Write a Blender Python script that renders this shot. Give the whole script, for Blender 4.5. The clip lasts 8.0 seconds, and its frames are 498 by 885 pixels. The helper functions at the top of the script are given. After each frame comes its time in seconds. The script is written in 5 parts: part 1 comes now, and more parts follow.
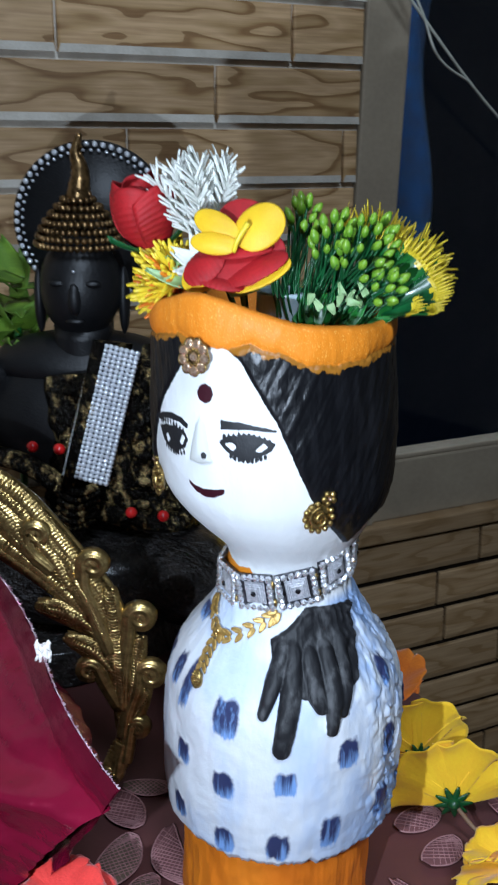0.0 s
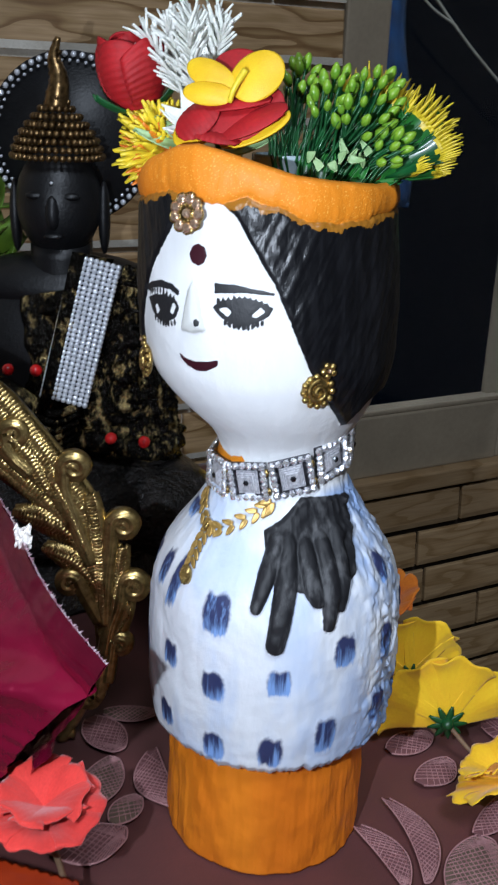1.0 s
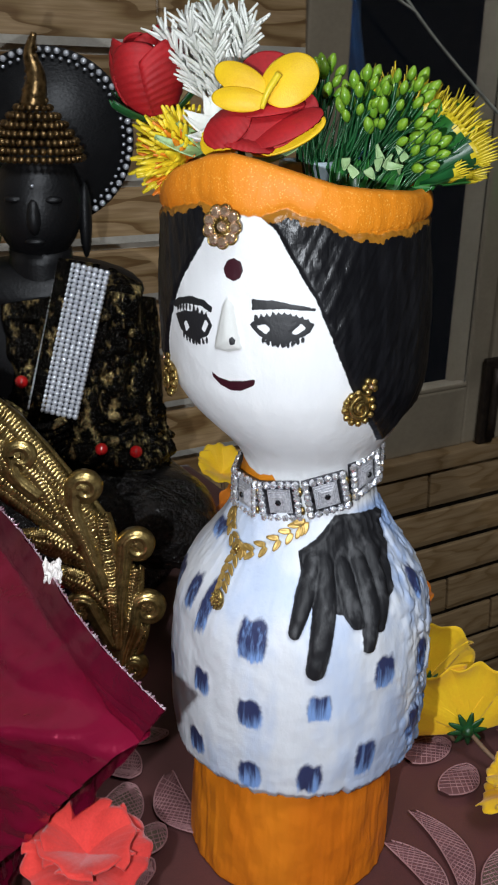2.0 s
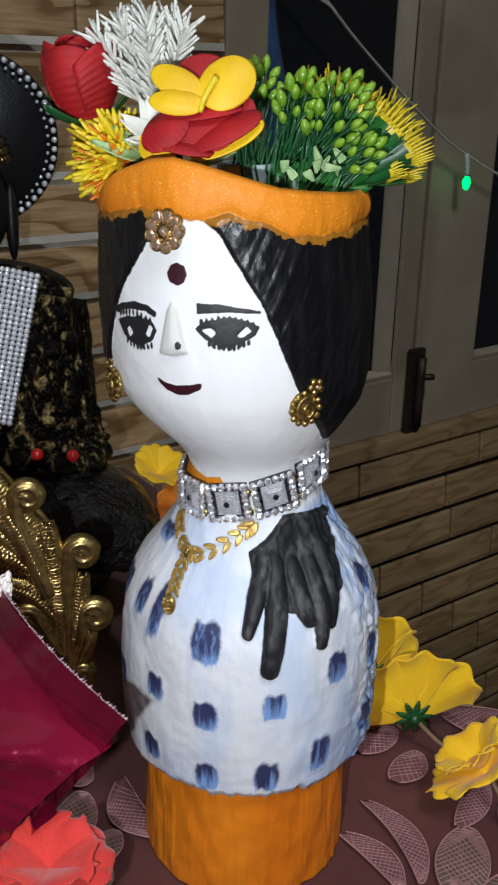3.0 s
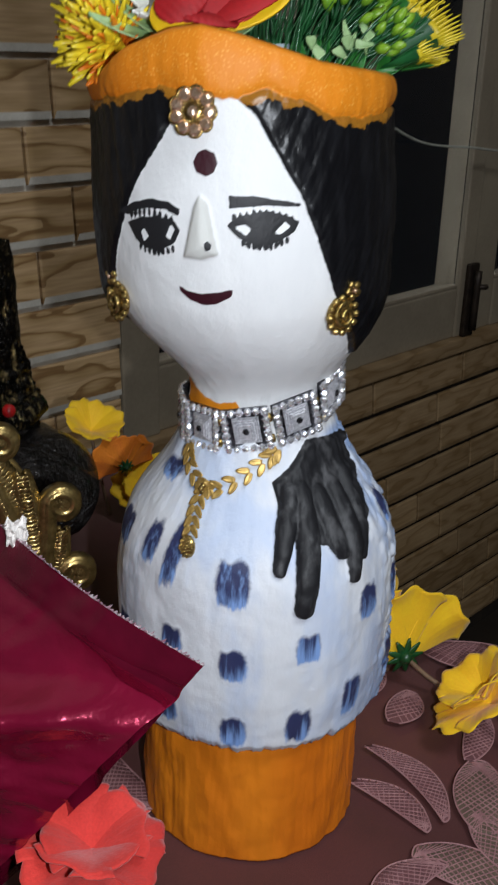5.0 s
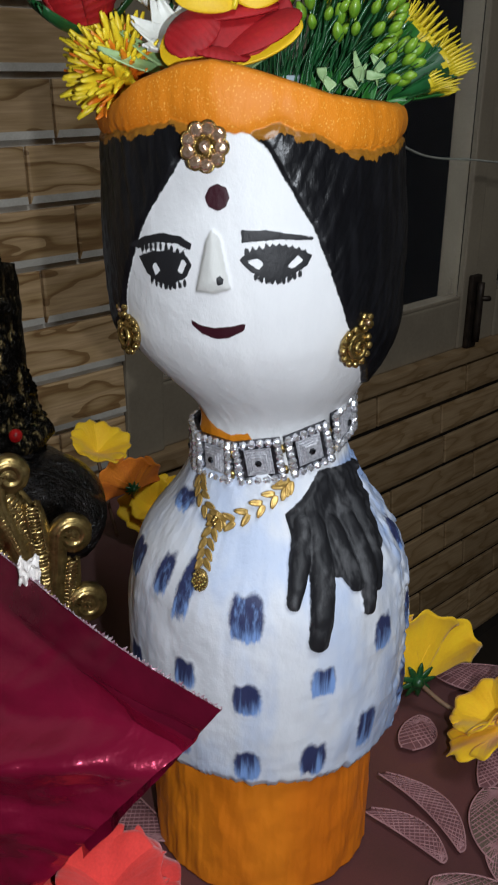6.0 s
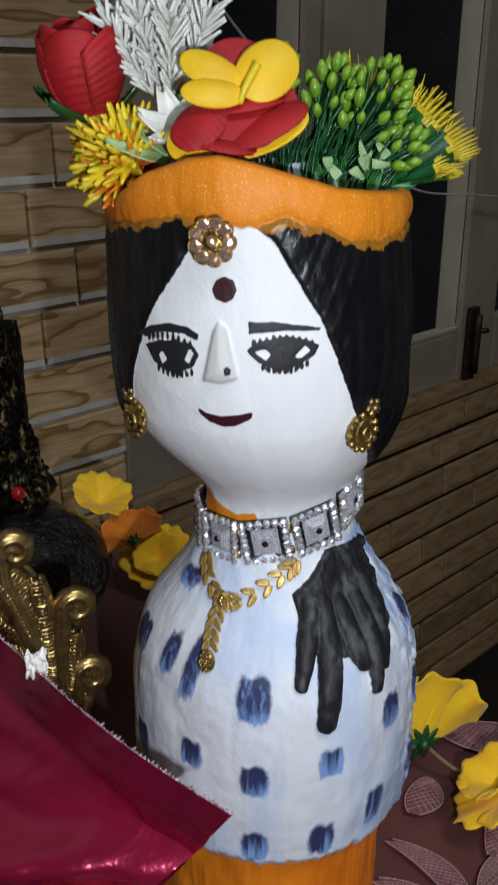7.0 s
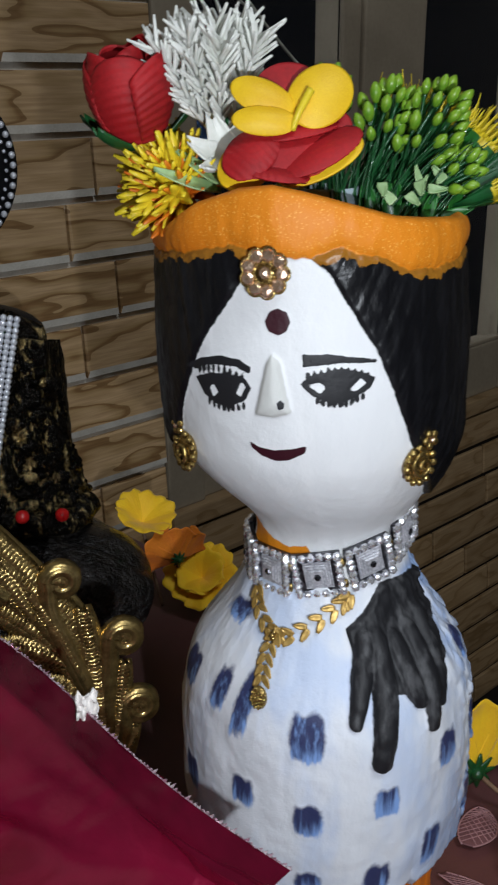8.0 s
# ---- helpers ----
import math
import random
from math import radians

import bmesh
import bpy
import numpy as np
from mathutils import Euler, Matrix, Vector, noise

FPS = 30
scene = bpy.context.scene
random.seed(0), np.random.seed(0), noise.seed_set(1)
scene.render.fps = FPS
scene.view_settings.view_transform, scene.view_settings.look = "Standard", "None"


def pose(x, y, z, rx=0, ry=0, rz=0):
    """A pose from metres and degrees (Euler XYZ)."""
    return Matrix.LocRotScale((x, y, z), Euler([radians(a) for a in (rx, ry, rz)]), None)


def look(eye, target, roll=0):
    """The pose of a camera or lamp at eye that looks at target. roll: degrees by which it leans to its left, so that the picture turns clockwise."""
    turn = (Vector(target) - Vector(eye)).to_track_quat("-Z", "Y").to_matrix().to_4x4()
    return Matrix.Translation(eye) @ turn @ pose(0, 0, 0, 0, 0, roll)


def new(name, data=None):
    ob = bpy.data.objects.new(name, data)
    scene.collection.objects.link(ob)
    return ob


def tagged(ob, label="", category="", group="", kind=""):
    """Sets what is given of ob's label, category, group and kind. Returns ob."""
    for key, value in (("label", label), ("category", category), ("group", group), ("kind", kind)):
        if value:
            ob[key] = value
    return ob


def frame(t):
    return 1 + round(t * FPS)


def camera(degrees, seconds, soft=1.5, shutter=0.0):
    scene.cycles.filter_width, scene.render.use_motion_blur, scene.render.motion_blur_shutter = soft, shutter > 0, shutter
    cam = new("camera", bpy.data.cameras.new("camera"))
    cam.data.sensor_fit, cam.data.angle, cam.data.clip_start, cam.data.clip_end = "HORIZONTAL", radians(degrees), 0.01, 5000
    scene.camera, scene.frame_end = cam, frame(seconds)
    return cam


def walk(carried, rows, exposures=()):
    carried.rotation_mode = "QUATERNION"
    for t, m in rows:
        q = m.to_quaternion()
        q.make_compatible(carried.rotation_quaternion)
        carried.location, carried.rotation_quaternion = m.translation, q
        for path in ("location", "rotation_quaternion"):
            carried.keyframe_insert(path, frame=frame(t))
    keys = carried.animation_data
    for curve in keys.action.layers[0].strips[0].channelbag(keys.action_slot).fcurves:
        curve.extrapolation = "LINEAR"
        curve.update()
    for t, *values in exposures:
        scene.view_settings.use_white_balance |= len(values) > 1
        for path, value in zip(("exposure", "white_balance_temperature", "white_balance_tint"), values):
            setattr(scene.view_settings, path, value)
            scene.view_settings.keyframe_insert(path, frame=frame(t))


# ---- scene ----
cam = camera(29.1, 8.0, soft=2.0, shutter=0.5)
METRES, EYE, TILT, LEAN, TURN = 0.27, 0.3887, -20.0, -1.4, 0.0
ROWS = [
    (0.0, 0.0, 0.0, 0.0, 0.0, 0.0, -0.0),
    (0.5, -0.0646, 0.0805, -0.0775, -3.24, -0.06, 0.28),
    (1.0, -0.0322, 0.0819, -0.1707, -1.72, -0.4, -0.2),
    (1.2, -0.0298, 0.0639, -0.1700, -1.16, -0.80, -0.65),
    (2.3, -0.1952, 0.1669, -0.1096, -7.80, -1.61, 2.94),
    (2.5, -0.1965, 0.1612, -0.1071, -9.1, -1.85, 3.45),
    (3.0, -0.1931, 0.1517, -0.1071, -9.94, -1.91, 3.67),
    (3.5, -0.252, 0.1737, -0.0827, -13.29, -1.32, 4.78),
    (4.0, -0.2936, 0.2247, -0.0748, -15.87, -1.5, 6.23),
    (4.5, -0.2968, 0.2714, -0.1193, -19.05, -2.79, 7.37),
    (5.0, -0.3914, 0.3321, -0.1661, -18.92, -4.12, 6.58),
    (5.2, -0.3896, 0.3515, -0.1525, -18.02, -5.12, 6.52),
    (6.3, -0.3988, 0.3450, -0.1192, -19.06, -3.28, 7.24),
    (6.5, -0.3952, 0.3617, -0.0951, -18.52, -3.91, 7.06),
    (7.0, -0.3966, 0.3555, -0.0542, -19.05, -2.5, 7.35),
    (7.5, -0.3831, 0.3574, -0.0252, -17.98, -1.87, 7.78),
    (8.0, -0.4003, 0.3896, -0.0174, -16.87, -2.04, 7.73),
]
walk(cam, [(t, pose(0, 0, EYE, TILT, LEAN, TURN) @ pose(METRES * x, METRES * y, METRES * z, 90 + pitch, roll, yaw)) for t, x, y, z, yaw, pitch, roll in ROWS],
     [(0.0, 0.5, 5250, 5), (1.2, 0.38, 5700, 8), (2.4, 0.18, 6150, 8), (3.2, 0.16, 6150, 8), (5.0, 0.0, 6100, 8), (7.0, -0.10, 6020, 8), (8.0, -0.10, 6020, 8)])

# ---- light: a phone torch beside the lens, a dim room lamp, night outside ----
world = bpy.data.worlds.new("night")
scene.world = world
world.use_nodes = True
world.node_tree.nodes["Background"].inputs[0].default_value = (0.10, 0.28, 0.70, 1)
world.node_tree.nodes["Background"].inputs[1].default_value = 0.0022


def lamp(name, kind, m, power, size, color=(1, 1, 1)):
    data = bpy.data.lights.new(name, kind)
    data.energy, data.color = power, color
    if kind == "AREA":
        data.shape, data.size = "DISK", size
    else:
        data.shadow_soft_size = size
    ob = new(name, data)
    ob.matrix_world = m
    return ob


lamp("torch_light", "AREA", look((-0.075, 0.051, 0.310), (0.12, 0.50, 0.16)), 1.00, 0.006, (0.97, 0.98, 1.0))
lamp("room_light", "AREA", look((0.25, -0.7, 1.75), (0.1, 0.6, 0.1)), 13.0, 0.5, (0.97, 0.98, 1.0))


# ---- materials ----
def rgb(h):
    v = [int(h[i:i + 2], 16) / 255 for i in (0, 2, 4)]
    return tuple((c / 12.92 if c < 0.04045 else ((c + 0.055) / 1.055) ** 2.4) for c in v) + (1,)


def material(name, a, b=None, rough=0.5, metal=0.0, scale=60, bump=0.2, dist=0.0008, stretch=(1, 1, 1), coat=0.0, fine=600, per_object=0.0, emit=0.0, sheen=0.0, cut=(0.5, 0.9)):
    """A surface of two colours mixed by noise at two scales, with fine relief."""
    mat = bpy.data.materials.new(name)
    mat.use_nodes = True
    nt = mat.node_tree
    n, link = nt.nodes, nt.links.new
    bs = n["Principled BSDF"]
    b = b or tuple(c * 0.75 for c in a[:3]) + (1,)
    tc = n.new("ShaderNodeTexCoord")
    mp = n.new("ShaderNodeMapping")
    mp.inputs["Scale"].default_value = stretch
    link(tc.outputs["Object"], mp.inputs[0])
    big = n.new("ShaderNodeTexNoise")
    big.inputs["Scale"].default_value, big.inputs["Detail"].default_value = scale, 6
    small = n.new("ShaderNodeTexNoise")
    small.inputs["Scale"].default_value, small.inputs["Detail"].default_value = fine, 4
    link(mp.outputs[0], big.inputs[0])
    link(mp.outputs[0], small.inputs[0])
    both = n.new("ShaderNodeMath")
    both.operation = "MULTIPLY_ADD"
    link(small.outputs[0], both.inputs[0])
    both.inputs[1].default_value = 0.4
    link(big.outputs[0], both.inputs[2])
    ramp = n.new("ShaderNodeValToRGB")
    ramp.color_ramp.elements[0].position, ramp.color_ramp.elements[1].position = cut
    ramp.color_ramp.elements[0].color, ramp.color_ramp.elements[1].color = a, b
    link(both.outputs[0], ramp.inputs[0])
    out = ramp.outputs[0]
    if per_object:
        info = n.new("ShaderNodeObjectInfo")
        hsv = n.new("ShaderNodeHueSaturation")
        rng = n.new("ShaderNodeMapRange")
        rng.inputs["To Min"].default_value, rng.inputs["To Max"].default_value = 1 - per_object, 1 + per_object
        link(info.outputs["Random"], rng.inputs[0])
        link(rng.outputs[0], hsv.inputs["Value"])
        link(out, hsv.inputs["Color"])
        out = hsv.outputs[0]
    link(out, bs.inputs["Base Color"])
    bs.inputs["Roughness"].default_value, bs.inputs["Metallic"].default_value = rough, metal
    bs.inputs["Coat Weight"].default_value, bs.inputs["Coat Roughness"].default_value = coat, 0.15
    bs.inputs["Sheen Weight"].default_value = sheen
    if emit:
        bs.inputs["Emission Color"].default_value, bs.inputs["Emission Strength"].default_value = a, emit
    bp = n.new("ShaderNodeBump")
    bp.inputs["Strength"].default_value, bp.inputs["Distance"].default_value = bump, dist
    link(both.outputs[0], bp.inputs["Height"])
    link(bp.outputs[0], bs.inputs["Normal"])
    return mat


def wood_tile(name, tones, depth):
    """Ceramic wall tile printed with wood grain: long rings, darker knots, each tile with its own piece of the pattern."""
    mat = bpy.data.materials.new(name)
    mat.use_nodes = True
    nt = mat.node_tree
    n, link = nt.nodes, nt.links.new
    bs = n["Principled BSDF"]
    tc, info = n.new("ShaderNodeTexCoord"), n.new("ShaderNodeObjectInfo")
    shift = n.new("ShaderNodeVectorMath")
    shift.operation = "SCALE"
    shift.inputs[0].default_value = (7.0, 3.0, 5.0)
    link(info.outputs["Random"], shift.inputs["Scale"])
    add = n.new("ShaderNodeVectorMath")
    link(tc.outputs["Object"], add.inputs[0])
    link(shift.outputs[0], add.inputs[1])
    mp = n.new("ShaderNodeMapping")
    mp.inputs["Scale"].default_value = (5.5, 1, 24)
    link(add.outputs[0], mp.inputs[0])
    warp = n.new("ShaderNodeTexNoise")
    warp.inputs["Scale"].default_value, warp.inputs["Detail"].default_value = 1.1, 2
    link(mp.outputs[0], warp.inputs[0])
    rings = n.new("ShaderNodeMath")
    rings.operation = "MULTIPLY"
    rings.inputs[1].default_value = 6.0
    link(warp.outputs[0], rings.inputs[0])
    tri = n.new("ShaderNodeMath")
    tri.operation = "FRACT"
    link(rings.outputs[0], tri.inputs[0])
    ramp = n.new("ShaderNodeValToRGB")
    el = ramp.color_ramp.elements
    el[0].position, el[0].color = 0.0, rgb(tones[0])
    el[1].position, el[1].color = 1.0, rgb(tones[3])
    for p, c in ((0.35, tones[1]), (0.74, tones[2]), (0.88, tones[4])):
        e = el.new(p)
        e.color = rgb(c)
    link(tri.outputs[0], ramp.inputs[0])
    grain = n.new("ShaderNodeTexNoise")
    grain.inputs["Scale"].default_value, grain.inputs["Detail"].default_value = 40, 5
    mp2 = n.new("ShaderNodeMapping")
    mp2.inputs["Scale"].default_value = (0.5, 1, 9)
    link(add.outputs[0], mp2.inputs[0])
    link(mp2.outputs[0], grain.inputs[0])
    mix = n.new("ShaderNodeMix")
    mix.data_type, mix.blend_type = "RGBA", "MULTIPLY"
    mix.inputs["Factor"].default_value = depth
    link(ramp.outputs[0], mix.inputs["A"])
    gr = n.new("ShaderNodeValToRGB")
    gr.color_ramp.elements[0].position, gr.color_ramp.elements[0].color = 0.35, (0.58, 0.52, 0.45, 1)
    gr.color_ramp.elements[1].position, gr.color_ramp.elements[1].color = 0.62, (1, 1, 1, 1)
    link(grain.outputs[0], gr.inputs[0])
    link(gr.outputs[0], mix.inputs["B"])
    hsv = n.new("ShaderNodeHueSaturation")
    rng = n.new("ShaderNodeMapRange")
    rng.inputs["To Min"].default_value, rng.inputs["To Max"].default_value = 0.78, 1.10
    link(info.outputs["Random"], rng.inputs[0])
    link(rng.outputs[0], hsv.inputs["Value"])
    link(mix.outputs["Result"], hsv.inputs["Color"])
    link(hsv.outputs[0], bs.inputs["Base Color"])
    bs.inputs["Roughness"].default_value = 0.48
    bp = n.new("ShaderNodeBump")
    bp.inputs["Strength"].default_value, bp.inputs["Distance"].default_value = 0.25, 0.001
    link(grain.outputs[0], bp.inputs["Height"])
    link(bp.outputs[0], bs.inputs["Normal"])
    return mat


TILE = wood_tile("wood_print_tile", ("bf9f72", "ccab80", "b19264", "92724a", "8e6c44"), 0.55)
TILE_PLAIN = wood_tile("plain_wood_print_tile", ("b0936c", "b89b74", "ac8e66", "a08259", "9c7e56"), 0.40)
GROUT = material("pale_grout", rgb("e2dccf"), rgb("c0b8a8"), 0.85, scale=30)
DARK_GROUT = material("brown_grout", rgb("33291f"), rgb("241c15"), 0.9, scale=30)
BEIGE = material("beige_window_paint", rgb("a39680"), rgb("8f8370"), 0.5, scale=9, bump=0.15, fine=200)
BLACK_METAL = material("black_latch_metal", rgb("2e2722"), rgb("453a31"), 0.5, 0.6, scale=90)
CLOTH = material("maroon_tablecloth", rgb("623634"), rgb("4b2928"), 0.55, scale=14, bump=0.4, fine=1400, sheen=0.15)
WOOD_DARK = material("dark_table_wood", rgb("3a2a20"), rgb("241811"), 0.5, scale=20)
LACE_PINK = material("pink_net_embroidery", rgb("7e5456"), rgb("6a4446"), 0.75, scale=120, bump=0.6, fine=1500)
LACE_GREY = material("olive_net_embroidery", rgb("716050"), rgb("5c4c40"), 0.75, scale=120, bump=0.6, fine=1500)
LACE_EDGE = material("lilac_piping_thread", rgb("b68a8a"), rgb("9c7072"), 0.7, scale=200, bump=0.6, fine=1800)
FLOOR = material("dark_floor", rgb("3d352d"), rgb("2b2520"), 0.5, scale=5)
PLASTER = material("room_plaster", rgb("a89f90"), rgb("958c7e"), 0.85, scale=6)
BLUE_NET = material("blue_net_cloth", rgb("16436e"), rgb("0c2544"), 0.9, scale=60, bump=0.5)
WIRE = material("pale_wire", rgb("c9c9bd"), rgb("a5a598"), 0.4, scale=80)
BULB = material("green_led", (0.0, 1.0, 0.12, 1), (0.0, 0.9, 0.1, 1), 0.3, emit=2.6)
BULB_BASE = material("clear_led_holder", rgb("b8c8b8"), None, 0.3)
GOLD = material("antique_gold_cast", rgb("bfa668"), rgb("857045"), 0.28, 0.9, scale=260, bump=0.35, dist=0.0006, fine=900)
GOLD_JEWEL = material("gold_jewellery", rgb("c4a766"), rgb("7c6636"), 0.26, 0.9, scale=420, bump=0.5)
GOLD_FLAT = material("gold_plated_chain", rgb("c9a862"), rgb("a5833e"), 0.42, 0.5, scale=300, bump=0.3)
SILVER = material("silver_setting", rgb("6e6e74"), rgb("2a2a2e"), 0.30, 0.9, scale=500, bump=0.4)
ENGRAVED = material("engraved_silver", rgb("dcdce0"), rgb("a8a8b0"), 0.32, 0.45, scale=900, bump=0.3, fine=1800)
CRYSTAL = material("rhinestone", rgb("ffffff"), rgb("e6e6ee"), 0.19, 0.80, scale=900, bump=0.25, coat=0.3)
SASH_STONE = material("pale_rhinestone", rgb("f4f6fa"), rgb("c8ccd6"), 0.22, 0.35, scale=900, bump=0.3, coat=0.5)
DARK_STONE = material("smoky_stone", rgb("26262a"), rgb("0e0e12"), 0.10, 0.3, scale=600, bump=0.2, coat=1.0)
ROSE_STONE = material("champagne_stone", rgb("ffe2c8"), rgb("d8ac84"), 0.16, 0.85, scale=900, bump=0.3, coat=0.8)
RED_STONE = material("red_bead", rgb("d3201f"), rgb("8c0c0e"), 0.12, coat=1.0, scale=200)
STATUE_BLACK = material("black_statue_lacquer", rgb("161618"), rgb("0d0d0f"), 0.46, scale=55, bump=0.30, dist=0.002)
STATUE_CRINKLE = material("crinkled_black_cloth", rgb("2e2a28"), rgb("0b0b0c"), 0.30, scale=95, bump=1.0, dist=0.010, fine=330, coat=0.3)
STATUE_GOLD = material("gold_worn_brocade", rgb("b09a68"), rgb("14110d"), 0.27, 0.8, scale=150, bump=1.0, dist=0.006, fine=520, stretch=(1, 1, 0.55), cut=(0.53, 0.66))
STATUE_CURL = material("bronze_crown", rgb("a98a5c"), rgb("3d2c18"), 0.3, 0.9, scale=220, bump=0.3)
FOIL = material("maroon_foil_wrapper", rgb("94143a"), rgb("76102f"), 0.25, 0.5, scale=14, bump=0.5, dist=0.008, fine=70, coat=0.5)
FOIL_EDGE = material("bright_foil_edge", rgb("f4e8ec"), rgb("b07a90"), 0.2, 0.6, scale=300)
FOIL_DARK = material("dark_foil_seam", rgb("761230"), rgb("5a0d24"), 0.25, 0.4, scale=40, bump=0.3, dist=0.002, fine=150, coat=0.3)
ORANGE_FOIL = material("orange_foil_wrapper", rgb("cf4a16"), rgb("a83410"), 0.17, 0.6, scale=40, bump=0.4, dist=0.002, fine=120, coat=0.5)
WHITE_INK = material("white_print", rgb("ece6e0"), None, 0.5)
RED_FABRIC = material("coral_red_fabric", rgb("dd3a30"), rgb("b8261f"), 0.8, scale=70, bump=0.5, fine=1200, sheen=0.3)
RED_FOAM = material("red_ribbed_foam", rgb("b3121a"), rgb("8c0b12"), 0.68, scale=70, bump=0.3, fine=900)
YELLOW_FOAM = material("yellow_glitter_foam", rgb("f2ca10"), rgb("e2b20a"), 0.55, scale=70, bump=0.3, fine=1600)
WHITE_PLASTIC = material("white_plastic_petal", rgb("f0f0ea"), rgb("dcded4"), 0.4, scale=80)
YELLOW_PLASTIC = material("yellow_plastic_petal", rgb("e6cf2c"), rgb("cdb41e"), 0.4, scale=90, per_object=0.1)
ORANGE_PLASTIC = material("orange_plastic_petal", rgb("e08a1a"), rgb("c86412"), 0.4, scale=90)
GREEN_DARK = material("dark_green_plastic_leaf", rgb("1f5a2c"), rgb("123d1c"), 0.4, scale=80, coat=0.2)
GREEN_MID = material("green_plastic_stem", rgb("357a2e"), rgb("205a20"), 0.4, scale=80, coat=0.2)
GREEN_LIGHT = material("light_green_bud", rgb("8cb02e"), rgb("5c8e22"), 0.38, scale=120, coat=0.2)
GREEN_PALE = material("pale_green_leaf", rgb("a9c48f"), rgb("7fa066"), 0.45, scale=90)
YELLOW_FABRIC = material("yellow_fabric_petal", rgb("ffd20e"), rgb("f6be0a"), 0.70, scale=55, bump=0.4, fine=900, sheen=0.2, per_object=0.06)
ORANGE_FABRIC = material("orange_fabric_petal", rgb("ee8a10"), rgb("d26806"), 0.75, scale=55, bump=0.4, fine=900, sheen=0.2, per_object=0.06)
STEM_PALE = material("brown_stem", rgb("8a6f55"), rgb("6a5440"), 0.6, scale=90)
CLEAR_PLASTIC = material("clear_bottle_neck", rgb("b5c2c8"), rgb("8fa0a8"), 0.12, scale=60)
LIME = material("lime_plant_leaf", rgb("7a9a2e"), rgb("53752a"), 0.5, scale=60)


def glass_pane():
    mat = bpy.data.materials.new("window_glass")
    mat.use_nodes = True
    bs = mat.node_tree.nodes["Principled BSDF"]
    bs.inputs["Base Color"].default_value = (0.95, 0.97, 1.0, 1)
    bs.inputs["Roughness"].default_value = 0.02
    bs.inputs["Transmission Weight"].default_value = 1.0
    bs.inputs["IOR"].default_value = 1.45
    return mat


GLASS = glass_pane()


# ---- mesh helpers ----
def mesh_of(name, verts, faces, mats, slots=None, smooth=True):
    me = bpy.data.meshes.new(name)
    me.from_pydata([tuple(v) for v in verts], [], faces)
    for m in (mats if isinstance(mats, (list, tuple)) else [mats]):
        me.materials.append(m)
    if slots is not None:
        me.polygons.foreach_set("material_index", slots)
    me.polygons.foreach_set("use_smooth", [smooth] * len(me.polygons))
    me.update()
    return me


def part(name, shape, mats, parent, label="", smooth=True):
    """One mesh object from (verts, faces[, slots]) under a thing or a part."""
    verts, faces = shape[0], shape[1]
    ob = new(name, mesh_of(name, verts, faces, mats, shape[2] if len(shape) > 2 else None, smooth))
    ob.parent = parent
    return tagged(ob, label)


def thing(name, at=(0, 0, 0), label="", category="", group="", kind="", m=None):
    ob = new(name)
    ob.empty_display_size = 0.01
    ob.matrix_world = m if m is not None else Matrix.Translation(at)
    return tagged(ob, label, category, group, kind)


def join(*shapes):
    """One shape from several; a slot is kept where given."""
    verts, faces, slots = [], [], []
    for s in shapes:
        o = len(verts)
        verts += [tuple(v) for v in s[0]]
        faces += [tuple(i + o for i in f) for f in s[1]]
        slots += list(s[2]) if len(s) > 2 else [0] * len(s[1])
    return verts, faces, slots


def slot(shape, k):
    return shape[0], shape[1], [k] * len(shape[1])


def moved(shape, m):
    return [tuple(m @ Vector(v)) for v in shape[0]], *shape[1:]


def sheet(fn, nu, nv, close=False, thick=0.0):
    """A grid surface from fn(u, v), u and v from 0 to 1; thick gives it a back and a rim."""
    cols = nu if close else nu + 1
    verts = [Vector(fn(i / nu, j / nv)) for j in range(nv + 1) for i in range(cols)]
    faces = []
    for j in range(nv):
        for i in range(nu):
            a, b = j * cols + i, j * cols + (i + 1) % cols
            faces.append((a, b, b + cols, a + cols))
    if thick:
        normal = [Vector() for _ in verts]
        for f in faces:
            c = (verts[f[2]] - verts[f[0]]).cross(verts[f[3]] - verts[f[1]])
            for i in f:
                normal[i] += c
        count = len(verts)
        verts += [v - (n.normalized() if n.length else Vector((0, 0, 1))) * thick for v, n in zip(verts, normal)]
        back = [tuple(i + count for i in reversed(f)) for f in faces]
        rim = []
        for i in range(nu):
            a, b = i, (i + 1) % cols
            rim.append((b, a, a + count, b + count))
            a, b = nv * cols + i, nv * cols + (i + 1) % cols
            rim.append((a, b, b + count, a + count))
        if not close:
            for j in range(nv):
                a, b = j * cols, (j + 1) * cols
                rim.append((a, b, b + count, a + count))
                a, b = j * cols + nu, (j + 1) * cols + nu
                rim.append((b, a, a + count, b + count))
        faces = faces + back + rim
    return verts, faces


def ball(c, r, nu=10, nv=7, squash=(1, 1, 1)):
    def fn(u, v):
        a, b = u * math.tau, (v - 0.5) * math.pi * 0.999
        return (c[0] + r * squash[0] * math.cos(a) * math.cos(b), c[1] + r * squash[1] * math.sin(a) * math.cos(b), c[2] + r * squash[2] * math.sin(b))
    return sheet(fn, nu, nv, True)


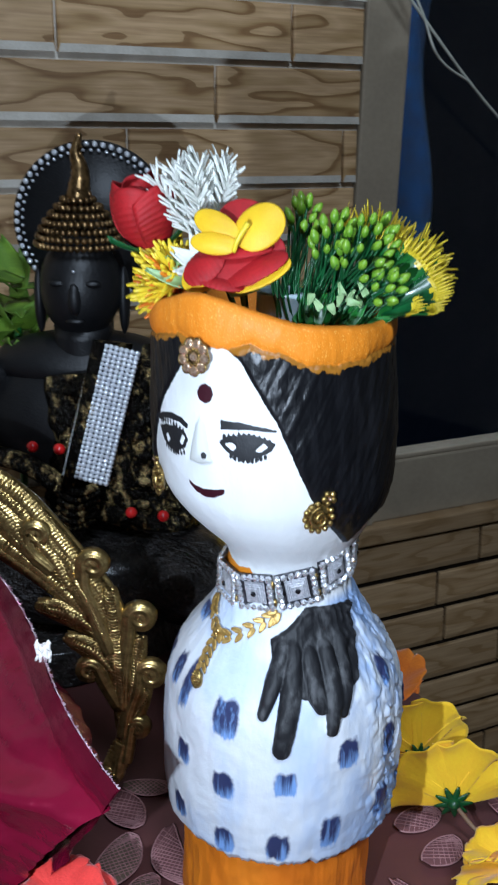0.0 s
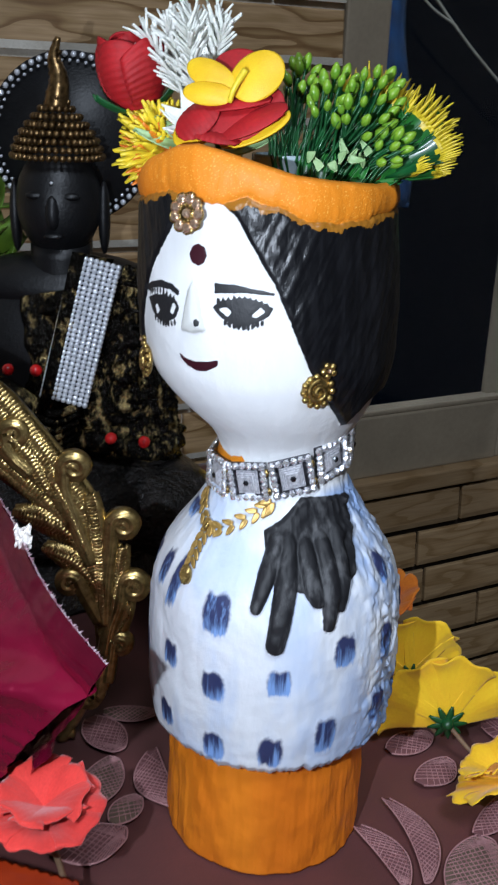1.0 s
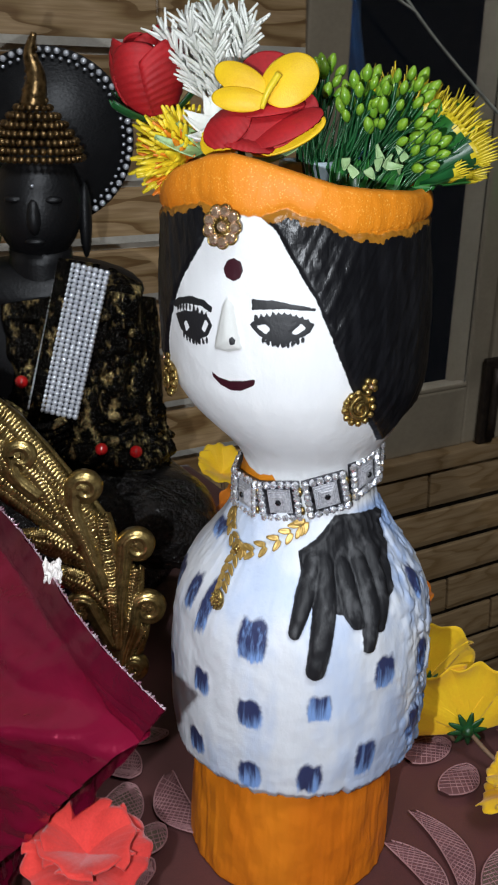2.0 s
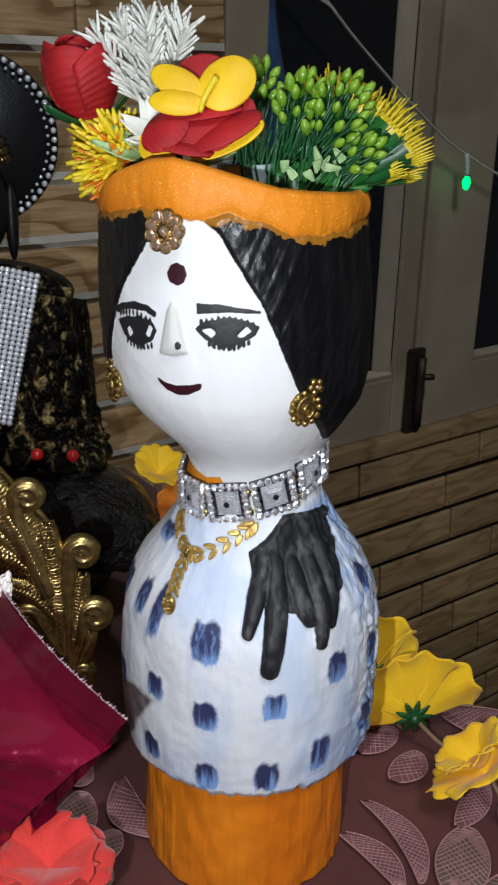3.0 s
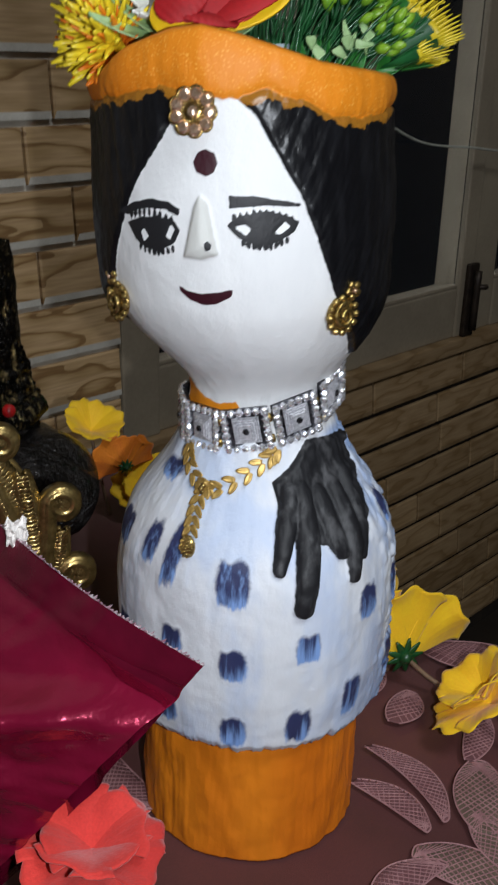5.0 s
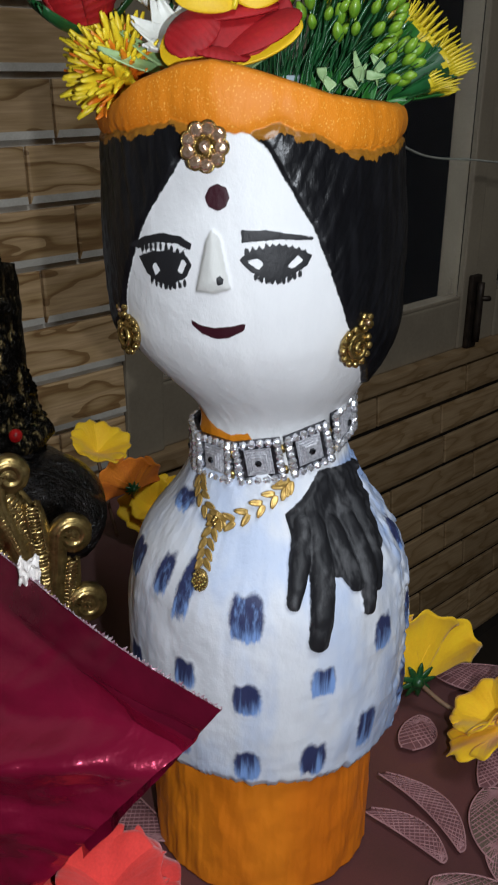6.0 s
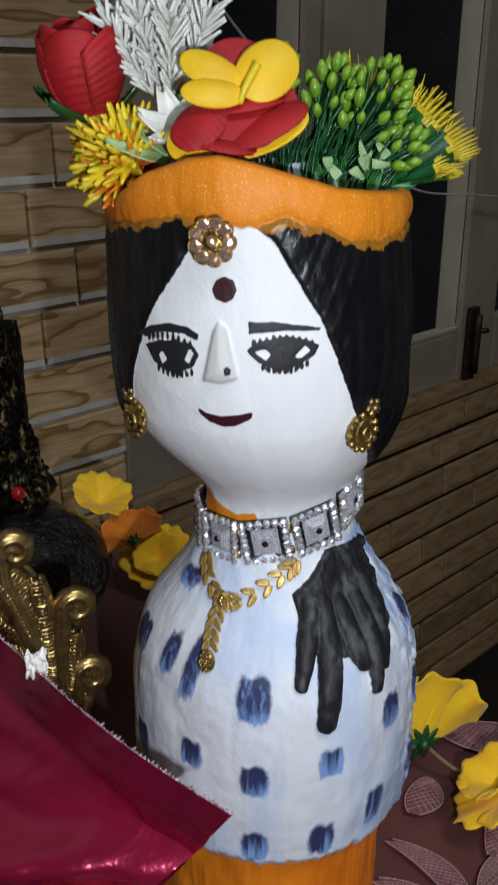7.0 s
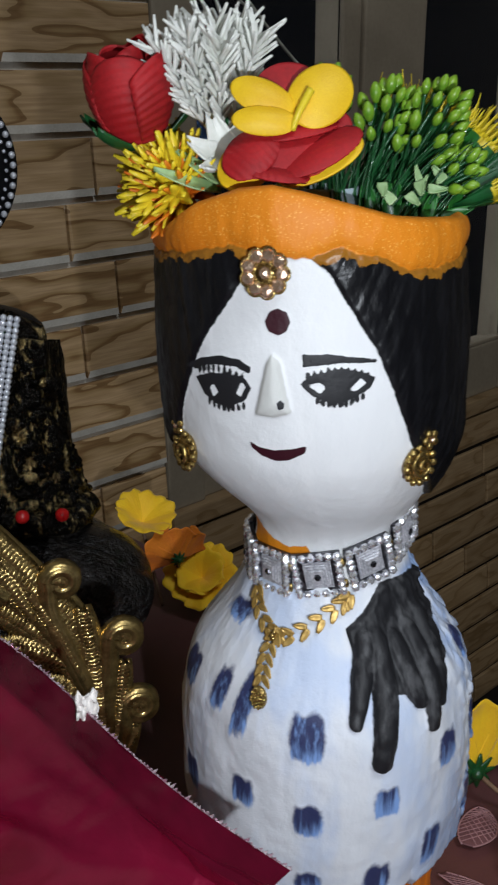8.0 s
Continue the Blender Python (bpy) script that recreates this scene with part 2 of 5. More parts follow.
def curve_at(pts, n):
    """n + 1 points on a smooth curve through pts."""
    p = [Vector(q) for q in pts]
    if len(p) == 2:
        return [p[0].lerp(p[1], i / n) for i in range(n + 1)]
    p = [2 * p[0] - p[1], *p, 2 * p[-1] - p[-2]]
    out = []
    for k in range(n + 1):
        x = k / n * (len(p) - 3)
        i = min(int(x), len(p) - 4)
        t = x - i
        a, b, c, d = p[i:i + 4]
        out.append(0.5 * ((2 * b) + (c - a) * t + (2 * a - 5 * b + 4 * c - d) * t * t + (3 * b - 3 * c + d - a) * t ** 3))
    return out


def tube(pts, r, n=12, seg=8, flat=1.0):
    """A rod along a smooth curve; r is a number or a function of 0 to 1."""
    line = curve_at(pts, n)
    verts, faces = [], []
    side = None
    for i, p in enumerate(line):
        d = (line[min(i + 1, n)] - line[max(i - 1, 0)]).normalized()
        if side is None:
            side = d.orthogonal().normalized()
        side = (side - d * side.dot(d)).normalized()
        up = d.cross(side)
        rad = r(i / n) if callable(r) else r
        for k in range(seg):
            a = math.tau * k / seg
            verts.append(p + side * (rad * math.cos(a)) + up * (rad * flat * math.sin(a)))
    for i in range(n):
        for k in range(seg):
            a, b = i * seg + k, i * seg + (k + 1) % seg
            faces.append((a, b, b + seg, a + seg))
    faces += [tuple(range(seg))[::-1], tuple(n * seg + k for k in range(seg))]
    return verts, faces


def box(x0, x1, y0, y1, z0, z1, bevel=0.0):
    bm = bmesh.new()
    bmesh.ops.create_cube(bm, size=1, matrix=Matrix.Translation(((x0 + x1) / 2, (y0 + y1) / 2, (z0 + z1) / 2)) @ Matrix.Diagonal((x1 - x0, y1 - y0, z1 - z0, 1)))
    if bevel:
        bmesh.ops.bevel(bm, geom=bm.edges[:], offset=bevel, segments=2, affect="EDGES", profile=0.6)
    bm.verts.index_update()
    out = [v.co.copy() for v in bm.verts], [tuple(v.index for v in f.verts) for f in bm.faces]
    bm.free()
    return out


def petal(length, width, curl=0.3, cup=0.25, notch=0.0, thick=0.0006, ribs=0.0, tip=0.5, wave=0.0, nu=10, nv=10, seed=0):
    """A petal that grows along +x from the origin, faces +z, bends up by curl and cups by cup."""
    rnd = random.Random(seed)
    ph = rnd.random() * 6

    def fn(u, v):
        s = u * 2 - 1
        w = width * 0.5 * (math.sin(math.pi * min(1, (0.10 + 0.90 * v) ** tip * 0.93)) ** 0.75 * 0.9 + 0.1 * (1 - v))
        x = length * v * (1 - notch * (1 - abs(s)) * v * v + notch * 0.4 * math.cos(s * 9 + ph) * v ** 3)
        z = curl * length * v * v + cup * width * s * s * v + ribs * math.cos(s * 22) + wave * math.sin(s * 5 + ph) * v * v
        return (x, s * w, z)
    return sheet(fn, nu, nv, False, thick)


# ---- the setting: tiled wall with a window, table, room ----
WALL = pose(0.02, 1.02, 0, 0, 0, 25)
FLOOR_Z = -0.74
CEIL_Z = 1.95

wall = thing("wall_north", m=WALL, label="wall clad in wood-print ceramic tiles round a beige window", category="wall", kind="structure")
part("backing_left", box(-1.6, 0.104, 0.0, 0.16, FLOOR_Z, CEIL_Z), GROUT, wall, "pale grout bed between the tiles", smooth=False)
part("backing_below", box(0.106, 2.4, 0.002, 0.16, FLOOR_Z, -0.118), DARK_GROUT, wall, "brown grout bed below the window", smooth=False)
part("backing_above", box(0.106, 2.4, 0.002, 0.16, 1.3, CEIL_Z), GROUT, wall, smooth=False)
part("backing_right", box(2.2, 2.4, 0.004, 0.158, -0.116, 1.3), GROUT, wall, smooth=False)
part("ledge", box(0.106, 2.2, -0.012, 0.06, -0.136, -0.112, 0.003), TILE_PLAIN, wall, "tiled ledge under the window", smooth=False)

floor_ob = tagged(new("floor", mesh_of("floor", *box(-2.6, 2.9, -2.2, 2.4, FLOOR_Z - 0.1, FLOOR_Z), FLOOR, smooth=False)), "dark plain floor in shade", "floor", kind="structure")
ceiling_ob = tagged(new("ceiling", mesh_of("ceiling", *box(-2.6, 2.9, -2.2, 1.0, CEIL_Z, CEIL_Z + 0.1), PLASTER, smooth=False)), "plain plaster ceiling", "ceiling", kind="structure")
for nm, b in (("wall_south", (-2.6, 2.9, -2.2, -2.1, FLOOR_Z, CEIL_Z)), ("wall_west", (-1.72, -1.6, -2.1, 0.25, FLOOR_Z, CEIL_Z)), ("wall_east", (2.3, 2.4, -2.1, 2.1, FLOOR_Z, CEIL_Z))):
    tagged(new(nm, mesh_of(nm, *box(*b), PLASTER, smooth=False)), "plain plastered wall of the room", "wall", kind="structure")

# window: posts, panes, bottom rail, latches
window = thing("window_1", m=WALL, label="beige painted window with dark glass panes at night", category="window", kind="structure")
SILL, TOP = -0.112, 1.28
for a, b, y in ((0.106, 0.160, -0.004), (0.387, 0.419, 0.004), (0.4215, 0.537, 0.000), (0.775, 0.812, 0.000), (0.8145, 0.885, 0.006), (1.09, 1.15, 0.004), (1.153, 1.26, 0.0), (1.46, 1.6, 0.0)):
    part("stile", box(a, b, y, 0.05, SILL, TOP, 0.003), BEIGE, window, smooth=False)
for a, b in ((0.1605, 0.3865), (0.5375, 0.7745), (0.8855, 1.0895), (1.2605, 1.4595)):
    part("bottom_rail", box(a, b, 0.003, 0.047, SILL, -0.032, 0.003), BEIGE, window, smooth=False)
    part("glazing_bead", box(a, b, 0.0045, 0.022, -0.0315, -0.0265, 0.0015), BEIGE, window, smooth=False)
    part("pane", box(a, b, 0.009, 0.013, -0.031, TOP), GLASS, window, "dark night window glass", smooth=False).visible_shadow = False
# a dark strip fills the slit between the leaves in place of its shade
part("seam_line", box(0.4185, 0.4220, 0.012, 0.03, SILL, TOP), DARK_GROUT, window, "dark strip filling the gap between two leaves, in place of its shade", smooth=False)
for u in (0.418, 0.800):
    latch = part("latch_plate", box(u - 0.013, u + 0.013, -0.010, -0.0005, -0.112, 0.006, 0.003), BLACK_METAL, window, "black window latch", smooth=False)
    part("latch_bolt", tube([(u, -0.016, -0.10), (u, -0.016, -0.005)], 0.006, 4, 10), BLACK_METAL, latch)
    part("latch_knob", tube([(u, -0.014, -0.03), (u + 0.006, -0.024, -0.03), (u + 0.012, -0.026, -0.03)], 0.0045, 6, 8), BLACK_METAL, latch)

# a blue net bag that hangs outside behind the first pane
def net_bag(u, v):
    return (0.235 + 0.080 * u + 0.006 * math.sin(9 * v), 0.17 + 0.02 * math.sin(u * 5 + v * 4), 0.20 + 0.42 * v)
bag = thing("net_bag", m=WALL, label="blue net cloth hanging outside behind the glass", category="net")
part("net", sheet(net_bag, 14, 30, False, 0.002), BLUE_NET, bag)
part("hem", tube([net_bag(0, 0), net_bag(0.5, 0), net_bag(1, 0)], 0.004, 10, 6), BLUE_NET, bag)
part("hook", tube([(0.277, 0.18, 0.615), (0.277, 0.17, 0.75), (0.277, 0.14, 1.29)], 0.002, 8, 6), BLUE_NET, bag)

# table
TABLE = pose(0.02, 1.02, 0, 0, 0, 25)
table = thing("table", m=TABLE @ Matrix.Translation((-0.6, -0.5, FLOOR_Z)), label="table under a maroon tablecloth", category="table")
part("tabletop", box(-0.40, 0.500, -0.40, 0.36, -FLOOR_Z - 0.035, -FLOOR_Z - 0.006, 0.004), WOOD_DARK, table, smooth=False)
for x in (-0.36, 0.455):
    for y in (-0.36, 0.32):
        part("leg", box(x - 0.025, x + 0.025, y - 0.025, y + 0.025, 0, -FLOOR_Z - 0.036, 0.004), WOOD_DARK, table, smooth=False)


def cloth_at(u, v):
    """The cloth lies on the top and falls over the right edge in soft folds."""
    q = -0.902 + 0.77 * v
    p = -1.01 + 1.10 * u
    edge = -0.094
    z = 0.0
    if p > edge:
        over = p - edge
        z = -min(over, 0.012) - max(0, over - 0.012) * 2.2
        p = edge + 0.012 * min(1, over / 0.012) + 0.10 * max(0, over - 0.012) + 0.012 * math.sin(q * 32) * min(1, over * 9)
    n = noise.noise(Vector((p * 9, q * 9, 0))) * 0.0012 + noise.noise(Vector((p * 30, q * 30, 3))) * 0.0004
    return (p, q, z + n - 0.0012)


cloth = tagged(new("tablecloth", mesh_of("tablecloth", *sheet(cloth_at, 150, 100, False, 0.002), CLOTH)), "dark maroon satin tablecloth with net leaf embroidery on the table", "tablecloth")
cloth.matrix_world = TABLE


def leaf_patch(name, x, y, length, width, turn, bend, mats, ring, lift):
    """An embroidered net leaf with a corded edge, lying on the cloth."""
    ob = thing(name, m=pose(x, y, lift, 0, 0, turn), label="embroidered net leaf stitched on the maroon cloth", category="embroidery", group="leaves on the tablecloth")

    def at(t, s):
        w = width * 0.5 * math.sin(math.pi * min(1, 0.04 + t * 0.93)) ** 0.6
        return Vector((length * (t - 0.5) - bend * s * w * math.cos(t * 2), s * w + bend * length * (t - 0.5) ** 2 * 2, 0.0))
    part("net", sheet(lambda u, v: at(v, u * 2 - 1) + Vector((0, 0, 0.0006)), 8, 22, False, 0.0002), mats, ob)
    outline = [at(i / 16, -1) for i in range(17)] + [at(1 - i / 16, 1) for i in range(17)]
    part("cord", tube([p + Vector((0, 0, 0.0008)) for p in outline], 0.00045, 70, 6), ring, ob)
    # net threads that cross the leaf
    threads = []
    for k in range(int(length / 0.0026)):
        t = (k + 0.5) / (length / 0.0026)
        t2 = min(0.98, t + 0.8 * width / length)
        for a, b in (((t, -0.95), (t2, 0.95)), ((t, 0.95), (t2, -0.95))):
            threads.append(tube([at(*a) + Vector((0, 0, 0.0010)), (at(*a) + at(*b)) / 2 + Vector((0, 0, 0.0011)), at(*b) + Vector((0, 0, 0.0010))], 0.00026, 3, 4))
    tagged(part("threads", join(*threads), ring, ob), kind="stuff")
    return ob


for k, row in enumerate(((0.082, 0.361, 0.042, 0.013, -65, -0.25, 0), (0.099, 0.371, 0.056, 0.013, -79, -0.30, 0), (0.119, 0.350, 0.046, 0.025, 61, 0.0, 1), (0.116, 0.416, 0.028, 0.018, 43, 0.1, 0), (0.140, 0.385, 0.040, 0.014, 50, 0.1, 0),
                         (0.160, 0.377, 0.036, 0.020, 60, 0.0, 1), (0.170, 0.448, 0.045, 0.026, -20, 0.2, 0), (0.106, 0.441, 0.030, 0.018, 30, 0.0, 0), (0.182, 0.383, 0.036, 0.018, 75, 0.0, 1), (0.136, 0.328, 0.044, 0.024, 15, 0.0, 1),
                         (0.090, 0.318, 0.042, 0.022, 140, 0.0, 1), (0.112, 0.322, 0.040, 0.022, 95, 0.0, 1), (0.058, 0.318, 0.048, 0.016, 25, -0.3, 0), (0.140, 0.302, 0.042, 0.024, -30, 0.0, 1), (-0.062, 0.444, 0.034, 0.022, -55, 0.0, 0),
                         (-0.050, 0.464, 0.030, 0.014, 0, 0.1, 1), (-0.060, 0.405, 0.042, 0.022, 70, 0.1, 1), (-0.034, 0.408, 0.046, 0.018, -70, 0.3, 0), (-0.045, 0.386, 0.022, 0.015, 60, 0.0, 1), (-0.062, 0.362, 0.040, 0.026, 10, 0.2, 0))):
    leaf_patch("embroidered_leaf", *row[:6], LACE_GREY if row[6] else LACE_PINK, LACE_EDGE, 0.0004 + 0.0004 * (k % 5))



# ---- the painted bottle doll: one mesh, its paint as masks ----
DOLL = Vector((0.0225, 0.394, 0.0))
PROFILE = ((0, 47), (40, 46.5), (59, 46.2), (62.5, 53.0), (66, 55.2), (87, 56.9), (117, 56.6), (135, 54.5), (147, 50), (157, 43), (165, 36.5), (175, 31), (185, 28), (195, 26.3), (203, 30), (211, 37.2),
           (220, 43.5), (232, 49), (245, 51.4), (258, 52.2), (270, 51.7), (285, 50.6), (300, 49.8), (330, 49.5))
HAND = ((14, 181), (60, 178), (50, 163), (40, 150), (30, 146.5), (17, 146), (8, 147.5), (-3, 151), (-8, 155), (-12.9, 168), (-1.2, 172.5))
FINGERS = (((-4, 164, 5.0), (-8.2, 153, 4.4), (-11.6, 141.5, 2.6)), ((2.5, 164, 5.2), (1.0, 148, 5.0), (-2.4, 127, 3.8)), ((13, 162, 5.0), (14.5, 149, 4.6), (16, 145, 3.6)), ((24, 164, 5.0), (23.5, 149, 4.6), (20.5, 134, 2.6)), ((36, 166, 4.4), (31, 152, 4.2), (27, 141, 2.6)))
FACE = ((-26.5, 301), (-20.2, 298), (-15.6, 295.1), (-11.1, 288.5), (-5.6, 279.9), (0, 271.9), (3.9, 263.7), (8.2, 254.2), (12.1, 246), (16, 238.5), (22, 232), (27, 224), (34, 217), (43, 208), (60, 198), (60, 185),
        (-130, 185), (-110, 215), (-88, 232), (-78.3, 238.6), (-76.1, 244.4), (-70.1, 255.6), (-63.2, 268), (-57.5, 276), (-49.9, 284.6), (-45.2, 290.9), (-31.7, 298))
INK = (((-69.3, 263.3), (-61.8, 266.9), (-52.6, 268.9), (-45.9, 268.3), (-41.7, 266.5), (-42.2, 264.3), (-48.1, 266.2), (-57.8, 265.5), (-65, 262.6)),
       ((-65.1, 260.4), (-57.9, 262.6), (-50.5, 263.6), (-43.9, 262.6), (-41.9, 260.0), (-44.3, 256), (-50.2, 252.8), (-56.3, 253.1), (-61.3, 255.6)),
       ((-24.6, 271.3), (-16.5, 271.5), (0.3, 269.3), (-0.2, 268.2), (-12.8, 268.7), (-24.5, 267.6)),
       ((-25.6, 262.8), (-20.4, 265.6), (-12.9, 266.9), (-5.2, 265.9), (-0.5, 263.9), (-2.5, 260.8), (-8.5, 257.7), (-15.1, 256.5), (-21.6, 258.9)),
       ((-32.9, 257.0), (-31.6, 258.0), (-30.2, 256.9), (-30.5, 255.2), (-32.2, 254.8)))
WHITES = (((-23.2, 262.2), (-19, 263.2), (-17.2, 261.3), (-19, 259.6)), ((-9.6, 260.4), (-5.6, 264.2), (-3.9, 262.4), (-7.2, 260)), ((-58.5, 258.2), (-56.5, 259.4), (-54.8, 257), (-57, 255.3)), ((-47.6, 257.6), (-45.4, 261.8), (-43.9, 260.3), (-45.9, 257)))
LIPS = (((-44.3, 242.7), (-40.7, 241.1), (-35.5, 240.4), (-29.2, 241.3), (-23.8, 242.6), (-24.3, 240.2), (-29.6, 237.5), (-34.8, 236.6), (-40, 238), (-43.6, 240.6)),
        ((-32.2, 284.6), (-29.2, 283.4), (-28, 280.6), (-29.4, 277.8), (-32.4, 276.6), (-35.4, 277.6), (-36.8, 280.4), (-35.2, 283.3)))
NOSE = ((-34.5, 271.2), (-31.7, 269), (-28.3, 253.4), (-34.4, 251.5), (-40.9, 252), (-38.9, 258.8), (-36.6, 267.8))
THROAT = ((-100, 199), (-85, 197), (-70, 194), (-55, 193), (-40, 195), (-36, 192), (-36, 184), (-100, 184))
# painted dabs: angle, height, width in degrees, height in mm, lean
DABS = ((-70, 141, 9.5, 17, 14), (-56.5, 140, 8.5, 27, 12), (-29.5, 134.5, 13.5, 17, 0), (-54, 107.5, 10, 12, 0), (-28.5, 102.5, 11, 14, 0), (0, 109, 10.0, 12, 0), (22, 80, 10.5, 18, 0), (29, 120, 11, 14, 4),
        (-28, 72, 10.5, 14, 0), (-2, 73.5, 11, 15.5, 0), (-57, 76, 11, 13, 0), (-84, 99, 11, 14, 0), (57, 114, 11, 18, 0), (61, 147, 9, 14, 0), (52, 84, 11, 17, 0), (-82, 165, 22, 8, 30), (-95, 138, 16, 14, 10),
        (-59, 163.5, 12, 4, 20), (-100, 74, 12, 16, 0), (84, 120, 12, 18, 0), (78, 82, 12, 18, 0), (110, 100, 12, 18, 0), (135, 130, 12, 18, 0), (-125, 105, 12, 18, 0), (160, 90, 12, 18, 0), (-150, 130, 12, 18, 0))
RIM_LOW = ((-180, 296), (-89, 295.4), (-68, 298), (-47, 301.5), (-40, 300.5), (-30, 298.5), (-19, 299.5), (-11, 301.5), (-2, 299.5), (11, 295), (28, 293), (53, 295.5), (82, 296.4), (180, 296))
RIM_UP = ((-180, 305), (-82, 304), (-64, 312), (-46, 316.8), (-34, 318), (-24, 316.4), (-15, 314.5), (-4, 312), (9, 309), (24, 307.5), (53, 305.5), (180, 305))


def inside(px, pz, poly):
    """Signed distance in mm to a closed outline, positive within; angles count 0.93 mm a degree."""
    q = np.array(poly, float) * (0.93, 1.0)
    best = np.full(px.shape, 1e9)
    sign = np.zeros(px.shape, int)
    for a, b in zip(q, np.roll(q, -1, 0)):
        d = b - a
        t = np.clip(((px - a[0]) * d[0] + (pz - a[1]) * d[1]) / (d @ d + 1e-9), 0, 1)
        best = np.minimum(best, np.hypot(px - a[0] - t * d[0], pz - a[1] - t * d[1]))
        cross = ((a[1] > pz) != (b[1] > pz)) & (px < (d[0] * (pz - a[1]) / (d[1] if abs(d[1]) > 1e-9 else 1e-9) + a[0]))
        sign += cross
    return np.where(sign % 2 == 1, best, -best)


def ramp01(x, a, b):
    t = np.clip((x - a) / (b - a), 0, 1)
    return t * t * (3 - 2 * t)


def build_doll():
    nth = 480
    th = np.linspace(-180, 180, nth, endpoint=False)
    heights = np.concatenate([np.linspace(0, 0.96, 90), np.linspace(0.96, 1.06, 12)[1:], np.linspace(1.06, 4.8, 300)[1:]]) * 62.5 / 1.0
    heights = heights[heights < 286]
    low, up = np.interp(th, *zip(*RIM_LOW)), np.interp(th, *zip(*RIM_UP))
    fuzz = np.array([noise.noise(Vector((a * 0.11, 0, 0))) + 0.5 * noise.noise(Vector((a * 0.4, 5, 0))) for a in th])
    low = low + fuzz * 1.3
    rows = [np.full(nth, h) for h in heights]
    for k in range(1, 46):
        rows.append(286 + (up - 286) * k / 45)
    body = len(rows)
    Z = np.array(rows)
    T = np.tile(th, (body, 1))
    r0 = np.interp(np.arange(0, 340, 0.5), *zip(*PROFILE))
    ker = np.hanning(37)
    r0 = np.convolve(np.pad(r0, 18, mode="edge"), ker / ker.sum(), "valid")
    step = np.interp(np.arange(0, 340, 0.5), *zip(*PROFILE))
    r0[96:140] = step[96:140]
    hem = np.array([2.2 * noise.noise(Vector((a * 0.06, 2, 0))) + 1.8 * noise.noise(Vector((a * 0.25, 8, 0))) + 1.4 * noise.noise(Vector((a * 0.9, 4, 0))) for a in th])[None, :]
    R = np.interp(Z + hem * (1 - ramp01(Z, 72, 92)), np.arange(0, 340, 0.5), r0)
    X = T * 0.93
    hand = inside(X, Z, HAND)
    relief = ramp01(hand, -0.3, 1.5) * 1.8
    for line in FINGERS:
        for (a0, z0, r0_), (a1, z1, r1_) in zip(line, line[1:]):
            ax, bx = a0 * 0.93, a1 * 0.93
            d = np.array((bx - ax, z1 - z0))
            t = np.clip(((X - ax) * d[0] + (Z - z0) * d[1]) / (d @ d), 0, 1)
            rad_ = r0_ + (r1_ - r0_) * t
            dist_ = np.hypot(X - ax - t * d[0], Z - z0 - t * d[1])
            hand = np.maximum(hand, rad_ - dist_)
            relief = np.maximum(relief, np.sqrt(np.clip(rad_ ** 2 - dist_ ** 2, 0, None)) * 0.85 + ramp01(rad_ - dist_, -0.2, 0.8) * 0.6)
    face = inside(X, Z, FACE)
    nose = inside(X, Z, NOSE)
    ink = np.max([inside(X, Z, p) for p in INK], 0)
    # upper lashes as small teeth over each eye, lower lashes under it
    for a0, a1, z0, z1, n in ((-64, -44, 262.6, 262.6, 9), (-24, -2, 264.6, 264.2, 10), (-60, -44, 253.6, 254.4, 8), (-21, -4, 257.6, 258.6, 9)):
        for k in range(n):
            f = (k + 0.5) / n
            mid = math.sin(f * math.pi) * (1.9 if z0 > 260 else -1.6)
            ca, cz = a0 + (a1 - a0) * f, z0 + (z1 - z0) * f + mid
            ink = np.maximum(ink, 0.80 - np.hypot((T - ca) * 0.93 * 1.2, (Z - cz) * 0.58))
    white = np.max([inside(X, Z, p) for p in WHITES], 0)
    ink = np.minimum(ink, -white)
    lips = np.max([inside(X, Z, p) for p in LIPS], 0)
    dabs = np.full(Z.shape, -9.0)
    dab_v = np.zeros(Z.shape)
    for a, z, w, h, lean in DABS:
        w, h = w * 1.15, h * 1.18
        dz = Z - z
        da = (T - a) * 0.98 - dz * math.tan(radians(lean)) * 0.9
        e = np.maximum(np.abs(da) / (w * 0.49), np.abs(dz) / (h * 0.5))
        o = np.hypot(da / (w * 0.49), dz / (h * 0.5))
        top = (np.abs(np.sin(da / (w * 0.49) * 2.9 + a * 0.3)) * 0.17 - 0.06) * h
        e = np.maximum(np.abs(da) / (w * 0.49), np.abs(dz - top * (dz > 0)) / (h * 0.5))
        val = (1 - (0.55 * e + 0.45 * o)) * min(w, h) * 0.5
        dab_v = np.where(val > dabs, dz / (h * 0.5), dab_v)
        dabs = np.maximum(dabs, val)
    rim = np.minimum(Z - low[None, :], 30)
    hair = np.minimum(np.minimum(-face, Z - 209 - 17 * ramp01(T, 25, 70) - 2 * np.sin(np.radians(T) * 9)), 20)
    rows_mm = lambda s, amp, dz=1.0: amp * np.array([[noise.noise(Vector((math.sin(radians(t)) * s, math.cos(radians(t)) * s, z * dz))) for t in th[::4]] for z in Z[:, 0]])[:, np.repeat(np.arange(nth // 4), 4)]
    mid_l = rows_mm(8.5, 1.0, 0.075)
    mid_l = (mid_l + np.roll(mid_l, 1, 1) + np.roll(mid_l, 2, 1)) / 3
    lumps = rows_mm(4.0, 0.9, 0.05)
    fine_l = rows_mm(16.0, 1.0, 0.22)
    fine_l = (fine_l + np.roll(fine_l, 2, 1)) / 2
